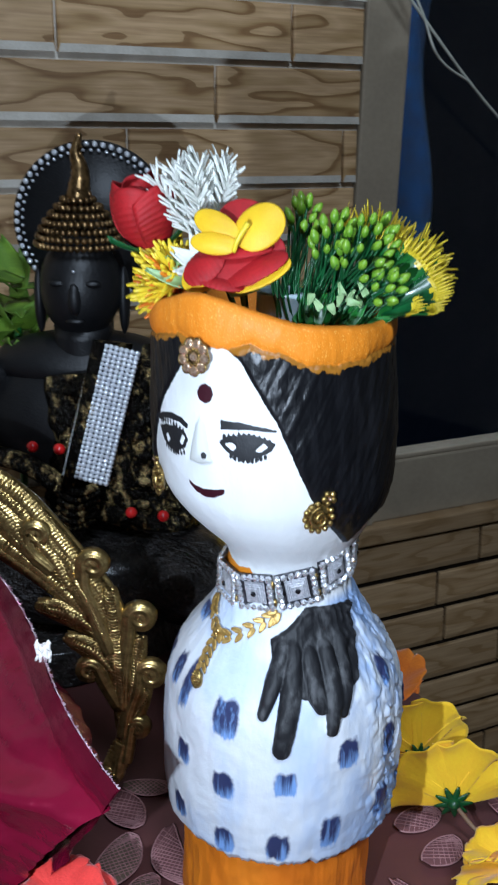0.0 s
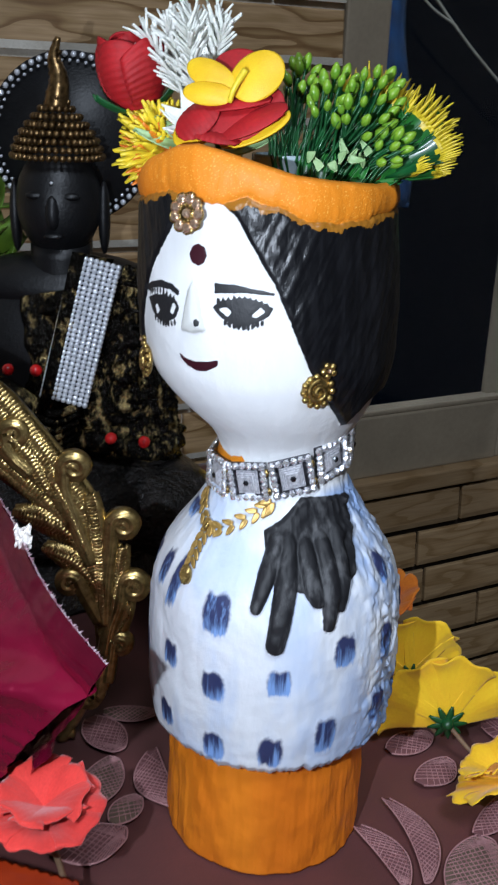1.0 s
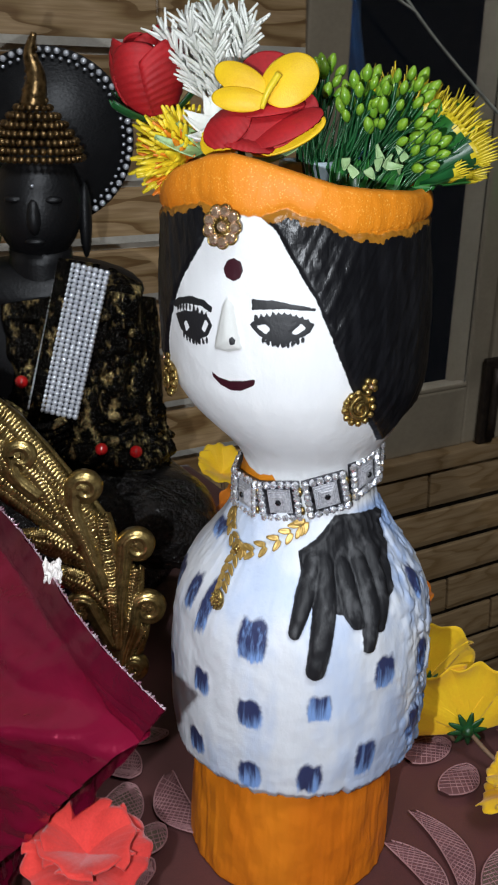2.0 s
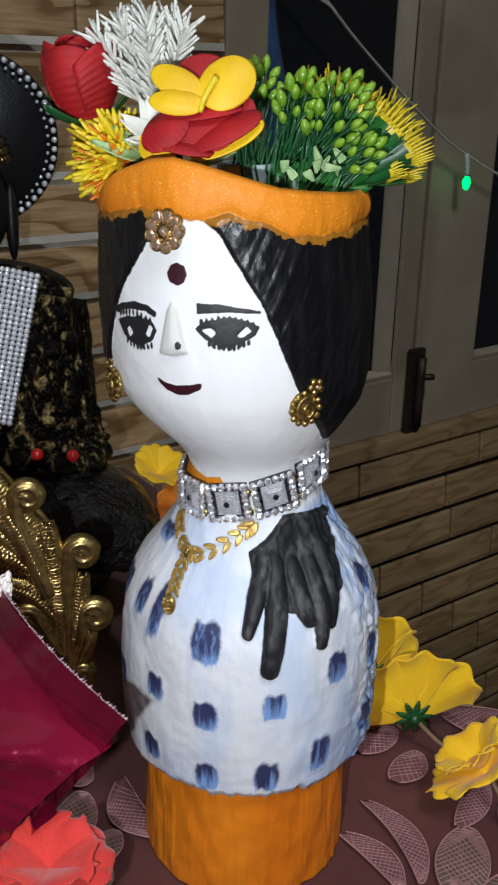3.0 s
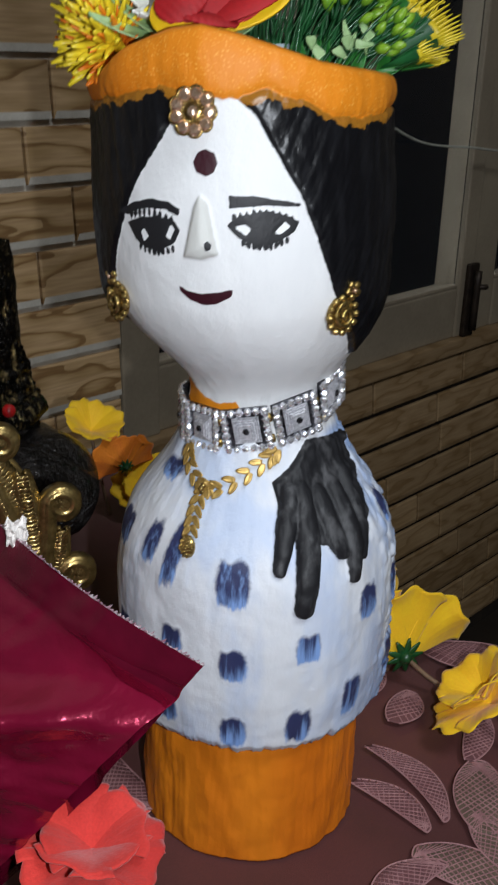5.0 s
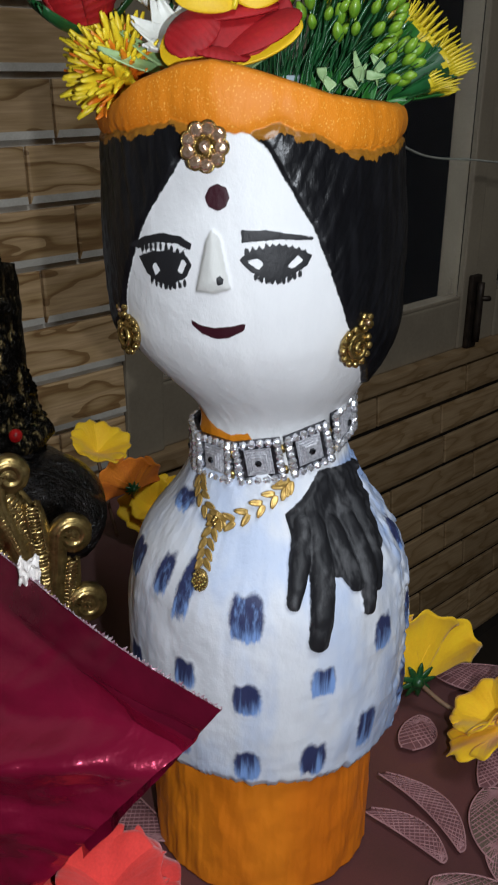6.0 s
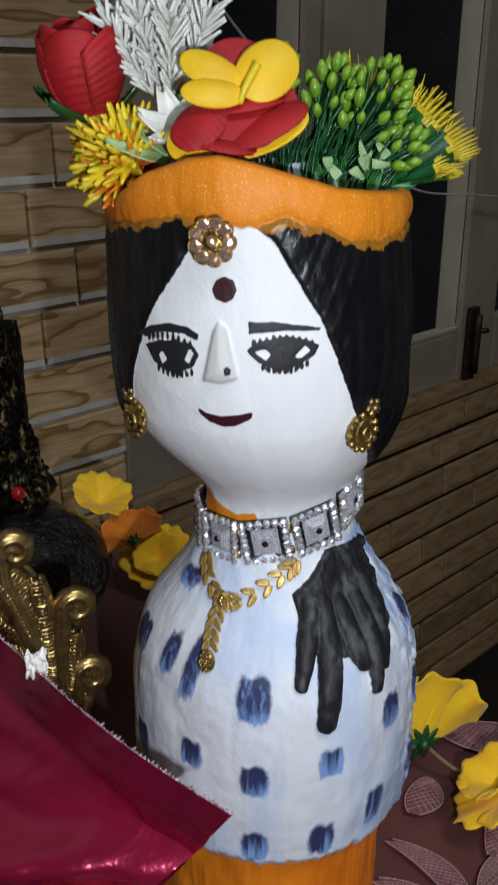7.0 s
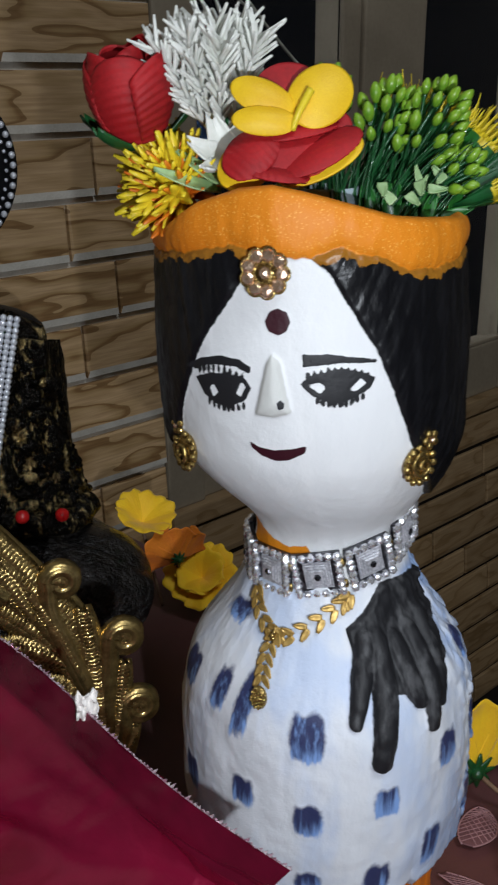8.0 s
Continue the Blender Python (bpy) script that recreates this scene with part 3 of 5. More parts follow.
    lumps = (lumps + np.roll(lumps, 1, 1) + np.roll(lumps, 2, 1) + np.roll(lumps, 3, 1)) / 4
    strand = np.array([noise.noise(Vector((t * 0.35, 1.5, 0))) + 0.6 * noise.noise(Vector((t * 1.1, 7.5, 0))) for t in np.linspace(-400, 400, 4000)])
    along = T + (Z - 260) * np.where(T > -30, -0.55, 0.25)
    comb = np.interp(along, np.linspace(-400, 400, 4000), strand)
    on_hair = ramp01(hair, -0.2, 1.6) * (1 - ramp01(rim, -1.5, 0))
    R = R + mid_l * np.where(Z > 190, 0.16, 0.42) + lumps * np.where(Z > 190, 0.35, 0.8) + fine_l * np.where(Z > 190, 0.10, np.where(Z > 62, 0.22 + 0.6 * ramp01(T, 25, 70), 0.14))
    R = R + on_hair * (0.9 + comb * 0.30 + fine_l * 0.30 + 2.0 * ramp01(-Z, -252, -230) * ramp01(np.abs(T + 15), 35, 60))
    veins = np.interp(T + (Z - 150) * 0.12, np.linspace(-400, 400, 4000), strand)
    R = R + relief + ramp01(hand, 0, 1) * (veins * 0.15 + fine_l * 0.6)
    R = R + ramp01(nose, -0.2, 0.8) * 1.5 + np.clip(nose, 0, 4) * 0.35
    R = R + (ramp01(ink, -0.2, 0.3) + ramp01(lips, -0.2, 0.3)) * 0.12
    base_w = np.interp(T * 1.0, np.linspace(-400, 400, 4000), strand)
    R = R + (Z < 62) * (base_w * 0.15 + mid_l * 0.6)
    R = R + ramp01(dabs, 0, 1) * 0.12
    R = R + ((Z > 66) & (Z < 178)) * ramp01(T, 30, 62) * (1 - ramp01(T, 120, 150)) * ramp01(np.abs(mid_l + 0.5 * fine_l), 0.05, 0.35) * 1.5
    f = np.clip((Z - low[None, :]) / (up - low)[None, :], 0, 1)
    fold = np.array([noise.noise(Vector((a * 0.05, 3, 0))) + 0.22 * noise.noise(Vector((a * 0.16, 9, 0))) for a in th])[None, :] + fine_l * 0.10
    R = R + np.where(rim > 0, 2.2 * np.sqrt(np.clip(1 - (2 * f - 1) ** 2, 0, 1)) - 0.6 + fold * 1.3, 0)
    s = ramp01(Z, 195, 235)
    CX = -(s * 7.5 + np.clip((Z - 235) / 70, 0, 1) * 3.0)
    A = np.radians(T)
    xyz = np.stack([CX + R * np.sin(A), -R * np.cos(A), Z], -1)
    # fold the rim inward and close the inside
    inner = []
    for dr, dz in ((1.5, 0.6), (3.5, -0.4), (5.5, -3), (6.5, -12), (14, -22), (30, -23), (48, -23)):
        rr = np.maximum(R[-1] - dr, 0.3)
        inner.append(np.stack([CX[-1] + rr * np.sin(A[0]), -rr * np.cos(A[0]), Z[-1] + dz], -1))
    allp = np.concatenate([xyz, np.array(inner)], 0)
    total = allp.shape[0]
    idx = np.arange(total * nth).reshape(total, nth)
    faces = np.stack([idx[:-1], np.roll(idx[:-1], -1, 1), np.roll(idx[1:], -1, 1), idx[1:]], -1).reshape(-1, 4)
    verts = allp.reshape(-1, 3) * 0.001
    me = bpy.data.meshes.new("bottle_doll")
    me.from_pydata(verts.tolist(), [], faces.tolist() + [list(range(nth))[::-1]])
    pad = lambda v, fill: np.concatenate([v, np.full((total - body, nth), fill)], 0).reshape(-1).astype(np.float32)
    for nm, v, fill in (("hair", np.minimum(hair, 5), -5), ("hand", np.clip(hand, -5, 5), -5), ("ink", np.clip(ink, -5, 5), -5), ("lips", np.clip(lips, -5, 5), -5), ("dabs", np.clip(dabs, -5, 5), -5), ("rim", np.clip(rim, -5, 5), 5),
                        ("skirt", np.clip(Z + hem - 61.5, -5, 5), -5), ("neck", np.clip(Z - 181, -5, 5), -5), ("angle", T, 0), ("dab_v", dab_v, 0), ("throat", np.clip(inside(X, Z, THROAT), -5, 5), -5), ("nose", np.clip(nose, -5, 5), -5)):
        me.attributes.new(nm, "FLOAT", "POINT").data.foreach_set("value", pad(v, fill))
    me.polygons.foreach_set("use_smooth", [True] * len(me.polygons))
    me.update()
    return me


def doll_paint():
    """White clay with layers of brushed paint: blue dabs, black hair, orange rim and base."""
    mat = bpy.data.materials.new("brushed_craft_paint")
    mat.use_nodes = True
    nt = mat.node_tree
    n, link = nt.nodes, nt.links.new
    bs = n["Principled BSDF"]
    tc = n.new("ShaderNodeTexCoord")

    def tex(scale, stretch, detail=5, rough=0.6):
        mp = n.new("ShaderNodeMapping")
        mp.inputs["Scale"].default_value = stretch
        link(tc.outputs["Object"], mp.inputs[0])
        t = n.new("ShaderNodeTexNoise")
        t.inputs["Scale"].default_value, t.inputs["Detail"].default_value, t.inputs["Roughness"].default_value = scale, detail, rough
        link(mp.outputs[0], t.inputs[0])
        return t.outputs[0]

    def math2(op, a, b, c=None):
        m = n.new("ShaderNodeMath")
        m.operation = op
        for i, v in enumerate((a, b, c)):
            if v is not None:
                if isinstance(v, (int, float)):
                    m.inputs[i].default_value = v
                else:
                    link(v, m.inputs[i])
        return m.outputs[0]

    def attr(name):
        a = n.new("ShaderNodeAttribute")
        a.attribute_name = name
        return a.outputs["Fac"]

    def mask(value, lo, hi):
        r = n.new("ShaderNodeMapRange")
        r.interpolation_type = "SMOOTHSTEP"
        r.inputs["From Min"].default_value, r.inputs["From Max"].default_value = lo, hi
        link(value, r.inputs[0])
        return r.outputs[0]

    def blend(a, b, fac):
        m = n.new("ShaderNodeMix")
        m.data_type = "RGBA"
        for v, s in ((a, "A"), (b, "B"), (fac, "Factor")):
            if isinstance(v, tuple):
                m.inputs[s].default_value = v
            elif isinstance(v, float):
                m.inputs["Factor"].default_value = v
            else:
                link(v, m.inputs[s])
        return m.outputs["Result"]

    wob = math2("SUBTRACT", tex(420, (1, 1, 1)), 0.5)
    streak = tex(240, (1, 1, 0.10), 4)
    wash = tex(26, (1, 1, 0.45), 4)
    patch = tex(12, (1, 1, 0.6), 2)
    spots = tex(150, (1, 1, 0.3), 4)
    white = blend((0.80, 0.80, 0.80, 1), (0.72, 0.725, 0.735, 1), spots)
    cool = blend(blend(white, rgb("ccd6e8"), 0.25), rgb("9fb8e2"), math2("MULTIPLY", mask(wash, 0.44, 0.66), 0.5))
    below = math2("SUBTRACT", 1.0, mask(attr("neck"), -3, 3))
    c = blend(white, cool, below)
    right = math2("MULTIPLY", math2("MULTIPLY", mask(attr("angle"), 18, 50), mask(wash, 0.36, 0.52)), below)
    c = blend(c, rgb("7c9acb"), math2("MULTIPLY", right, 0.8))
    brush = tex(400, (1, 1, 0.06), 3, 0.6)
    fade = math2("MULTIPLY", math2("SUBTRACT", 0.25, attr("dab_v")), 0.16)
    dab = math2("MULTIPLY_ADD", math2("MULTIPLY", math2("SUBTRACT", math2("SUBTRACT", brush, 0.46), math2("MAXIMUM", fade, 0.0)), math2("SUBTRACT", 1.05, mask(attr("dab_v"), -0.6, 0.6))), 5.0, attr("dabs"))
    blue = blend(rgb("101c50"), rgb("7a9cd4"), mask(math2("ADD", math2("MULTIPLY", brush, 1.2), math2("ADD", math2("MULTIPLY", wash, 0.5), math2("MULTIPLY", attr("dab_v"), -0.24))), 0.74, 1.10))
    c = blend(c, blue, math2("MULTIPLY", mask(math2("MULTIPLY_ADD", wob, 2.0, dab), 0.0, 1.9), 0.96))
    c = blend(c, rgb("e4821a"), math2("SUBTRACT", 1.0, mask(math2("MULTIPLY_ADD", wob, 2.5, attr("skirt")), -0.3, 0.3)))
    orange = blend(rgb("ee8a18"), rgb("d8720e"), mask(patch, 0.40, 0.7))
    c = blend(c, orange, math2("SUBTRACT", 1.0, mask(math2("MULTIPLY_ADD", wob, 2.0, attr("skirt")), -0.9, -0.4)))
    black = blend((0.004, 0.004, 0.005, 1), (0.011, 0.011, 0.013, 1), mask(streak, 0.4, 0.75))
    hair = mask(math2("MULTIPLY_ADD", wob, 1.6, attr("hair")), -0.25, 0.25)
    c = blend(c, black, hair)
    hand = mask(math2("MULTIPLY_ADD", wob, 1.0, attr("hand")), -0.2, 0.2)
    c = blend(c, blend((0.012, 0.012, 0.014, 1), (0.065, 0.065, 0.068, 1), mask(spots, 0.48, 0.68)), hand)
    ink = mask(math2("MULTIPLY_ADD", wob, 0.9, attr("ink")), -0.15, 0.15)
    c = blend(c, (0.014, 0.014, 0.016, 1), ink)
    lips = mask(math2("MULTIPLY_ADD", wob, 0.8, attr("lips")), -0.15, 0.15)
    c = blend(c, (0.034, 0.0035, 0.009, 1), lips)
    c = blend(c, (0.60, 0.60, 0.57, 1), math2("MULTIPLY", mask(math2("MULTIPLY_ADD", wob, 1.0, attr("nose")), -0.2, 0.3), math2("SUBTRACT", 1.0, ink)))
    rim_noise = math2("MULTIPLY_ADD", tex(130, (1, 1, 1)), 10.0, math2("ADD", attr("rim"), -2.0))
    glit = blend(rgb("dd8416"), rgb("ecab4a"), mask(tex(1500, (1, 1, 1), 1), 0.60, 0.72))
    rim_c = blend(glit, rgb("c9690c"), mask(patch, 0.5, 0.8))
    rim = mask(attr("rim"), -0.3, 0.5)
    stain = math2("MULTIPLY", hair, math2("MULTIPLY", mask(rim_noise, 0.2, 0.6), mask(attr("rim"), -4.2, -3.0)))
    c = blend(c, rgb("a8701e"), math2("MULTIPLY", stain, 0.75))
    c = blend(c, rgb("e08a1a"), mask(math2("MULTIPLY_ADD", wob, 1.5, attr("throat")), -0.2, 0.3))
    c = blend(c, rim_c, rim)
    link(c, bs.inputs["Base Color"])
    gloss = math2("ADD", math2("SUBTRACT", 0.52, math2("MULTIPLY", hair, 0.17)), math2("MULTIPLY_ADD", rim, 0.2, math2("MULTIPLY", hand, 0.04)))
    link(gloss, bs.inputs["Roughness"])
    bs.inputs["Specular IOR Level"].default_value = 0.35
    bp = n.new("ShaderNodeBump")
    bp.inputs["Strength"].default_value, bp.inputs["Distance"].default_value = 0.55, 0.0013
    clay = math2("ADD", math2("MULTIPLY", tex(85, (1, 1, 0.7), 5, 0.65), 0.9), math2("MULTIPLY", tex(330, (1, 1, 1), 4), 0.22))
    h = math2("MULTIPLY_ADD", math2("MULTIPLY", streak, hair), 0.25, math2("ADD", math2("MULTIPLY", wash, 0.5), clay))
    link(h, bp.inputs["Height"])
    link(bp.outputs[0], bs.inputs["Normal"])
    return mat


doll_mesh = build_doll()
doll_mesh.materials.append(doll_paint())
doll = tagged(new("bottle_doll", doll_mesh), "clay-covered bottle doll, painted white with blue dabs, black hair, orange base", "doll")
doll.location = DOLL


def on_doll(deg, z, out=0.0):
    """A place on the doll's plain form, mm from its skin, and the way outward there."""
    r = np.interp(z, *zip(*PROFILE)) + out
    s = float(ramp01(np.array(float(z)), 195, 235))
    cx = -(s * 7.5 + min(max((z - 235) / 70, 0), 1) * 3.0)
    a = radians(deg)
    return DOLL + Vector((cx + r * math.sin(a), -r * math.cos(a), z)) * 0.001, Vector((math.sin(a), -math.cos(a), 0))


def facing(at, axis, up=(0, 0, 1)):
    """A frame at a place whose z runs along axis and whose y leans to up."""
    z = Vector(axis).normalized()
    x = Vector(up).cross(z)
    x = x.normalized() if x.length > 1e-6 else Vector((1, 0, 0))
    y = z.cross(x)
    return Matrix.Translation(at) @ Matrix((x, y, z)).transposed().to_4x4()


def stuff(*args, **more):
    """A part of many small pieces that nobody would count."""
    return tagged(part(*args, **more), kind="stuff")


# ---- jewellery on the doll ----
def neck_place(deg, dz=0.0, out=0.0):
    z = float(np.interp(deg, (-180, -110, -50, -20, 14, 40, 70, 120, 180), (186, 181.5, 183.5, 186.5, 190.5, 195.5, 197, 192, 186))) + dz
    a = radians(deg)
    r = 28.8 + out
    return DOLL + Vector((r * math.sin(a), -r * math.cos(a), z)) * 0.001


def engraved_square(h):
    """A low square pyramid whose four faces carry cut lines, flat on top."""
    verts, faces = [], []
    for side in range(4):
        c, sn = (1, 0, -1, 0)[side], (0, 1, 0, -1)[side]
        base = len(verts)
        for j in range(9):
            r = h * (1 - 0.078 * j)
            z = 0.0006 + 0.0020 * j / 8 + (0.00032 if j % 2 else 0.0)
            for x, y in ((-r, -r), (r, -r)):
                verts.append((x * c - y * sn, x * sn + y * c, z))
        faces += [(base + 2 * j, base + 2 * j + 1, base + 2 * j + 3, base + 2 * j + 2) for j in range(8)]
    top = len(verts)
    r = h * 0.376
    verts += [(-r, -r, 0.0026), (r, -r, 0.0026), (r, r, 0.0026), (-r, r, 0.0026)]
    return verts, faces + [(top, top + 1, top + 2, top + 3)]


choker = thing("choker_necklace", neck_place(-30), "silver choker of square rhinestone panels round the doll's neck", "necklace")
inv = choker.matrix_world.inverted()
for k in range(10):
    deg = -174 + 36 * k
    mid = neck_place(deg)
    step = neck_place(deg + 8) - neck_place(deg - 8)
    out = Vector((math.sin(radians(deg)), -math.cos(radians(deg)), 0))
    x = step.normalized()
    z = (out - x * out.dot(x)).normalized()
    m = inv @ Matrix.Translation(mid) @ Matrix((x, z.cross(x), z)).transposed().to_4x4()
    plate = part("panel", moved(box(-0.0087, 0.0087, -0.0082, 0.0082, -0.0012, 0.0006, 0.0004), m), SILVER, choker, smooth=False)
    stones = []
    for i in range(6):
        f = -0.0068 + 0.0136 * i / 5
        for p in ((f * 1.14, 0.0069), (f * 1.14, -0.0069), (-0.0077, f * 0.9), (0.0077, f * 0.9)):
            stones.append(moved(ball((0, 0, 0), 0.00165, 6, 4), m @ pose(p[0], p[1], 0.0010, 17 * (i % 3) - 15, 12 * (k % 3) - 14 + 900 * p[1], 70 * k + 31 * i)))
    stuff("stone_border", join(*stones), CRYSTAL, plate, "clear rhinestones", smooth=False)
    part("square_stone", moved(engraved_square(0.0050), m), ENGRAVED, plate, "engraved silver pyramid square", smooth=False)
    part("middle_stone", moved(ball((0, 0, 0.0026), 0.0014, 6, 4, (1, 1, 0.6)), m), DARK_STONE, plate, "dark faceted stone", smooth=False)
    for dz in (-0.004, 0.004):
        part("connector", moved(ball((0.0091, dz, 0.0004), 0.0011, 6, 4, (1, 1.8, 0.8)), m), GOLD_JEWEL, plate, "gold link")


def leaf_link(p, way, out, s=1.0):
    z = out.normalized()
    y = (way - z * way.dot(z)).normalized()
    m = Matrix.Translation(p) @ Matrix((y.cross(z), y, z)).transposed().to_4x4()
    return [moved(petal(0.0050 * s, 0.0027 * s, 0.10, 0.18, tip=0.85, thick=0.0005, nu=4, nv=6), m @ pose(sx * 0.0004, -0.0010, 0.0007, 0, 0, 90 - sx * 33)) for sx in (-1, 1)]


chain = thing("gold_chain", on_doll(-50.6, 164.2, 1.5)[0], "gold leaf-link chain with a bead pendant on the doll's chest", "necklace")
inv = chain.matrix_world.inverted()
for path in (((-72, 175), (-67, 171), (-58, 166.5), (-50.6, 164.2)), ((-10, 178.5), (-13.7, 176.6), (-27, 171), (-42, 165), (-50.6, 164.2)), ((-50.6, 164.2), (-51.6, 159), (-50.6, 154), (-49.6, 149.5))):
    pts = [on_doll(a, z, 1.3)[0] for a, z in path]
    total = sum((b - a).length for a, b in zip(pts, pts[1:]))
    n = max(4, int(total / 0.0034))
    line = curve_at(pts, n)
    for i in range(n):
        d = line[i + 1] - line[i]
        o = Vector((line[i].x - DOLL.x, line[i].y - DOLL.y, 0.012))
        part("leaf_link", moved(join(*leaf_link(line[i], d, o)), inv), GOLD_FLAT, chain)
p, o = on_doll(-49.4, 146.6, 1.6)
grains = [ball((0, 0, 0), 0.0036, 14, 10, (0.9, 1.25, 0.5))]
for k in range(30):
    a, r = k * 2.39996, 0.0033 * math.sqrt((k + 0.5) / 30)
    grains.append(ball((r * 0.9 * math.cos(a), r * 1.25 * math.sin(a), 0.0018 * math.sqrt(max(0, 1 - (r / 0.0036) ** 2))), 0.00062, 5, 4))
stuff("pendant", moved(join(*grains), inv @ facing(p, o + Vector((0, 0, 0.1)))), GOLD_JEWEL, chain, "beaded gold pendant")
p, o = on_doll(-50.6, 164.2, 1.8)
part("joint", moved(join(*[ball(p + Vector((math.cos(k), 0, math.sin(k))) * 0.0014, 0.0012, 6, 4) for k in range(6)]), inv), GOLD_JEWEL, chain, "gold flower joint")

for deg, z in ((18.5, 233), (-76, 233)):
    p, o = on_doll(deg, z, 2.0)
    ear = thing("earring", p, "gold swirl stud earring with beaded petals on the doll", "earring", "earrings of the doll")
    m = facing((0, 0, 0), o)
    turn = m @ pose(0, 0, 0, 0, 0, -28 if deg > 0 else 28)
    part("backplate", moved(ball((0, -0.0005, -0.0004), 0.0062, 18, 8, (1.0, 1.0, 0.28)), turn), GOLD_JEWEL, ear)
    for k in range(11):
        a = math.radians(125 + 290 * k / 10)
        part("bead", moved(ball((0.0058 * math.cos(a), 0.0058 * math.sin(a) - 0.0005, 0.0008), 0.0014, 7, 5, (1, 1, 0.8)), turn), GOLD_JEWEL, ear)
    part("swirl", moved(tube([(0.0044 * (1 - i / 22) * math.cos(i * 0.5 + 2), 0.0044 * (1 - i / 22) * math.sin(i * 0.5 + 2) - 0.0006, 0.0016 + 0.00005 * i) for i in range(20)], lambda t: 0.0010 - 0.0003 * t, 60, 6), turn), GOLD_JEWEL, ear)
    for k in range(5):
        a = math.tau * k / 5
        part("petal", moved(ball((0.0021 * math.cos(a), 0.0082 + 0.0021 * math.sin(a), 0.0007), 0.0015, 7, 5, (1, 1, 0.7)), turn), GOLD_JEWEL, ear)
    part("middle_stone", moved(ball((0, 0.0082, 0.0014), 0.0010, 6, 4), turn), ROSE_STONE, ear)

p, o = on_doll(-35, 295.0, 3.2)
brooch = thing("forehead_ornament", p, "round champagne-stone flower ornament on the doll's forehead", "ornament")
m = facing((0, 0, 0), o + Vector((0, 0, 0.15))) @ Matrix.Scale(0.88, 4)
part("setting", moved(tube([(0, 0, -0.0012), (0, 0, 0.0004)], 0.0069, 3, 24), m), GOLD_JEWEL, brooch)
for k in range(9):
    a = math.tau * k / 9
    q = m @ pose(0.0058 * math.cos(a), 0.0058 * math.sin(a), 0.0009, 0, 0, 23 * k)
    stone = part("stone", moved(sheet(lambda u, v: (float(np.interp(v, (0, 0.4, 0.75, 1), (0.0025, 0.0024, 0.0015, 0.0001))) * math.cos(u * math.tau), float(np.interp(v, (0, 0.4, 0.75, 1), (0.0025, 0.0024, 0.0015, 0.0001))) * math.sin(u * math.tau), float(np.interp(v, (0, 0.4, 0.75, 1), (-0.0006, 0.0003, 0.0011, 0.0012)))), 8, 4, True), q @ pose(0, 0, 0, 9 * math.sin(k * 2), 9 * math.cos(k * 3))), ROSE_STONE, brooch, smooth=False)
    part("collet", moved(tube([(0.0025 * math.cos(i * math.tau / 12), 0.0025 * math.sin(i * math.tau / 12), -0.0001) for i in range(13)], 0.00042, 24, 5), q), GOLD_JEWEL, stone)
    part("claw", moved(ball((0.0034 * math.cos(a + 0.35), 0.0034 * math.sin(a + 0.35), 0.0012), 0.0008, 6, 4), m), GOLD_JEWEL, stone)
part("middle_stone", moved(ball((0, 0, 0.001), 0.0022, 7, 4, (1, 1, 0.6)), m), ROSE_STONE, brooch, smooth=False)


# ---- artificial flowers stuck in the bottle's mouth ----
def spikes(base, axis, count, spread, length, width, seed, flat=0.35):
    """Many tapered plastic needles that spray from one point round an axis."""
    rnd = random.Random(seed)
    m = facing((0, 0, 0), axis)
    out = []
    for k in range(count):
        f = (k + 0.5) / count
        tilt = spread * math.sqrt(f) * (0.92 + 0.16 * rnd.random())
        a = k * 2.39996 + rnd.uniform(-0.2, 0.2)
        d = m.to_3x3() @ Vector((math.sin(tilt) * math.cos(a), math.sin(tilt) * math.sin(a), math.cos(tilt)))
        ln = length * rnd.uniform(0.82, 1.12)
        b = Vector(base) + d * ln * 0.12
        bend = Vector((rnd.uniform(-1, 1), rnd.uniform(-1, 1), rnd.uniform(-1, 1))) * ln * 0.05
        out.append(tube([b, b + d * ln * 0.5 + bend, b + d * ln], lambda t: width * (0.55 + 1.1 * t if t < 0.45 else 1.05 - 0.80 * (t - 0.45) / 0.55), 6, 5, flat))
    return out


MOUTH = Vector((0.0125, 0.394, 0.285))

white_flower = thing("white_flower", MOUTH + Vector((-0.010, 0, 0)), "white plastic needle-petal flower stuck in the doll's head", "artificial flower", "flowers in the doll's head")
inv = white_flower.matrix_world.inverted()
fronds = random.Random(3)
for k in range(9):
    tilt, az = 0.50 * math.sqrt((k + 0.5) / 9), k * 2.39996
    d = facing((0, 0, 0), (-0.16, -0.10, 0.96)).to_3x3() @ Vector((math.sin(tilt) * math.cos(az), math.sin(tilt) * math.sin(az), math.cos(tilt)))
    foot = Vector((-0.0150, 0.401, 0.3250))
    shape = [tube([foot, foot + d * 0.018, foot + d * 0.034], 0.0007, 5, 5)]
    for j in range(52):
        at = foot + d * (0.010 + 0.026 * j / 51)
        side = Vector((fronds.uniform(-1, 1), fronds.uniform(-1, 1), fronds.uniform(-1, 1)))
        side = (side - d * side.dot(d)).normalized()
        way = (d * 0.85 + side * 0.62).normalized()
        shape.append(tube([at, at + way * 0.0048, at + way * 0.0098], lambda t: 0.00092 * (1.12 - 0.6 * t), 3, 4))
    stuff("frond", moved(join(*shape), inv), WHITE_PLASTIC, white_flower, "white feathery plastic frond")
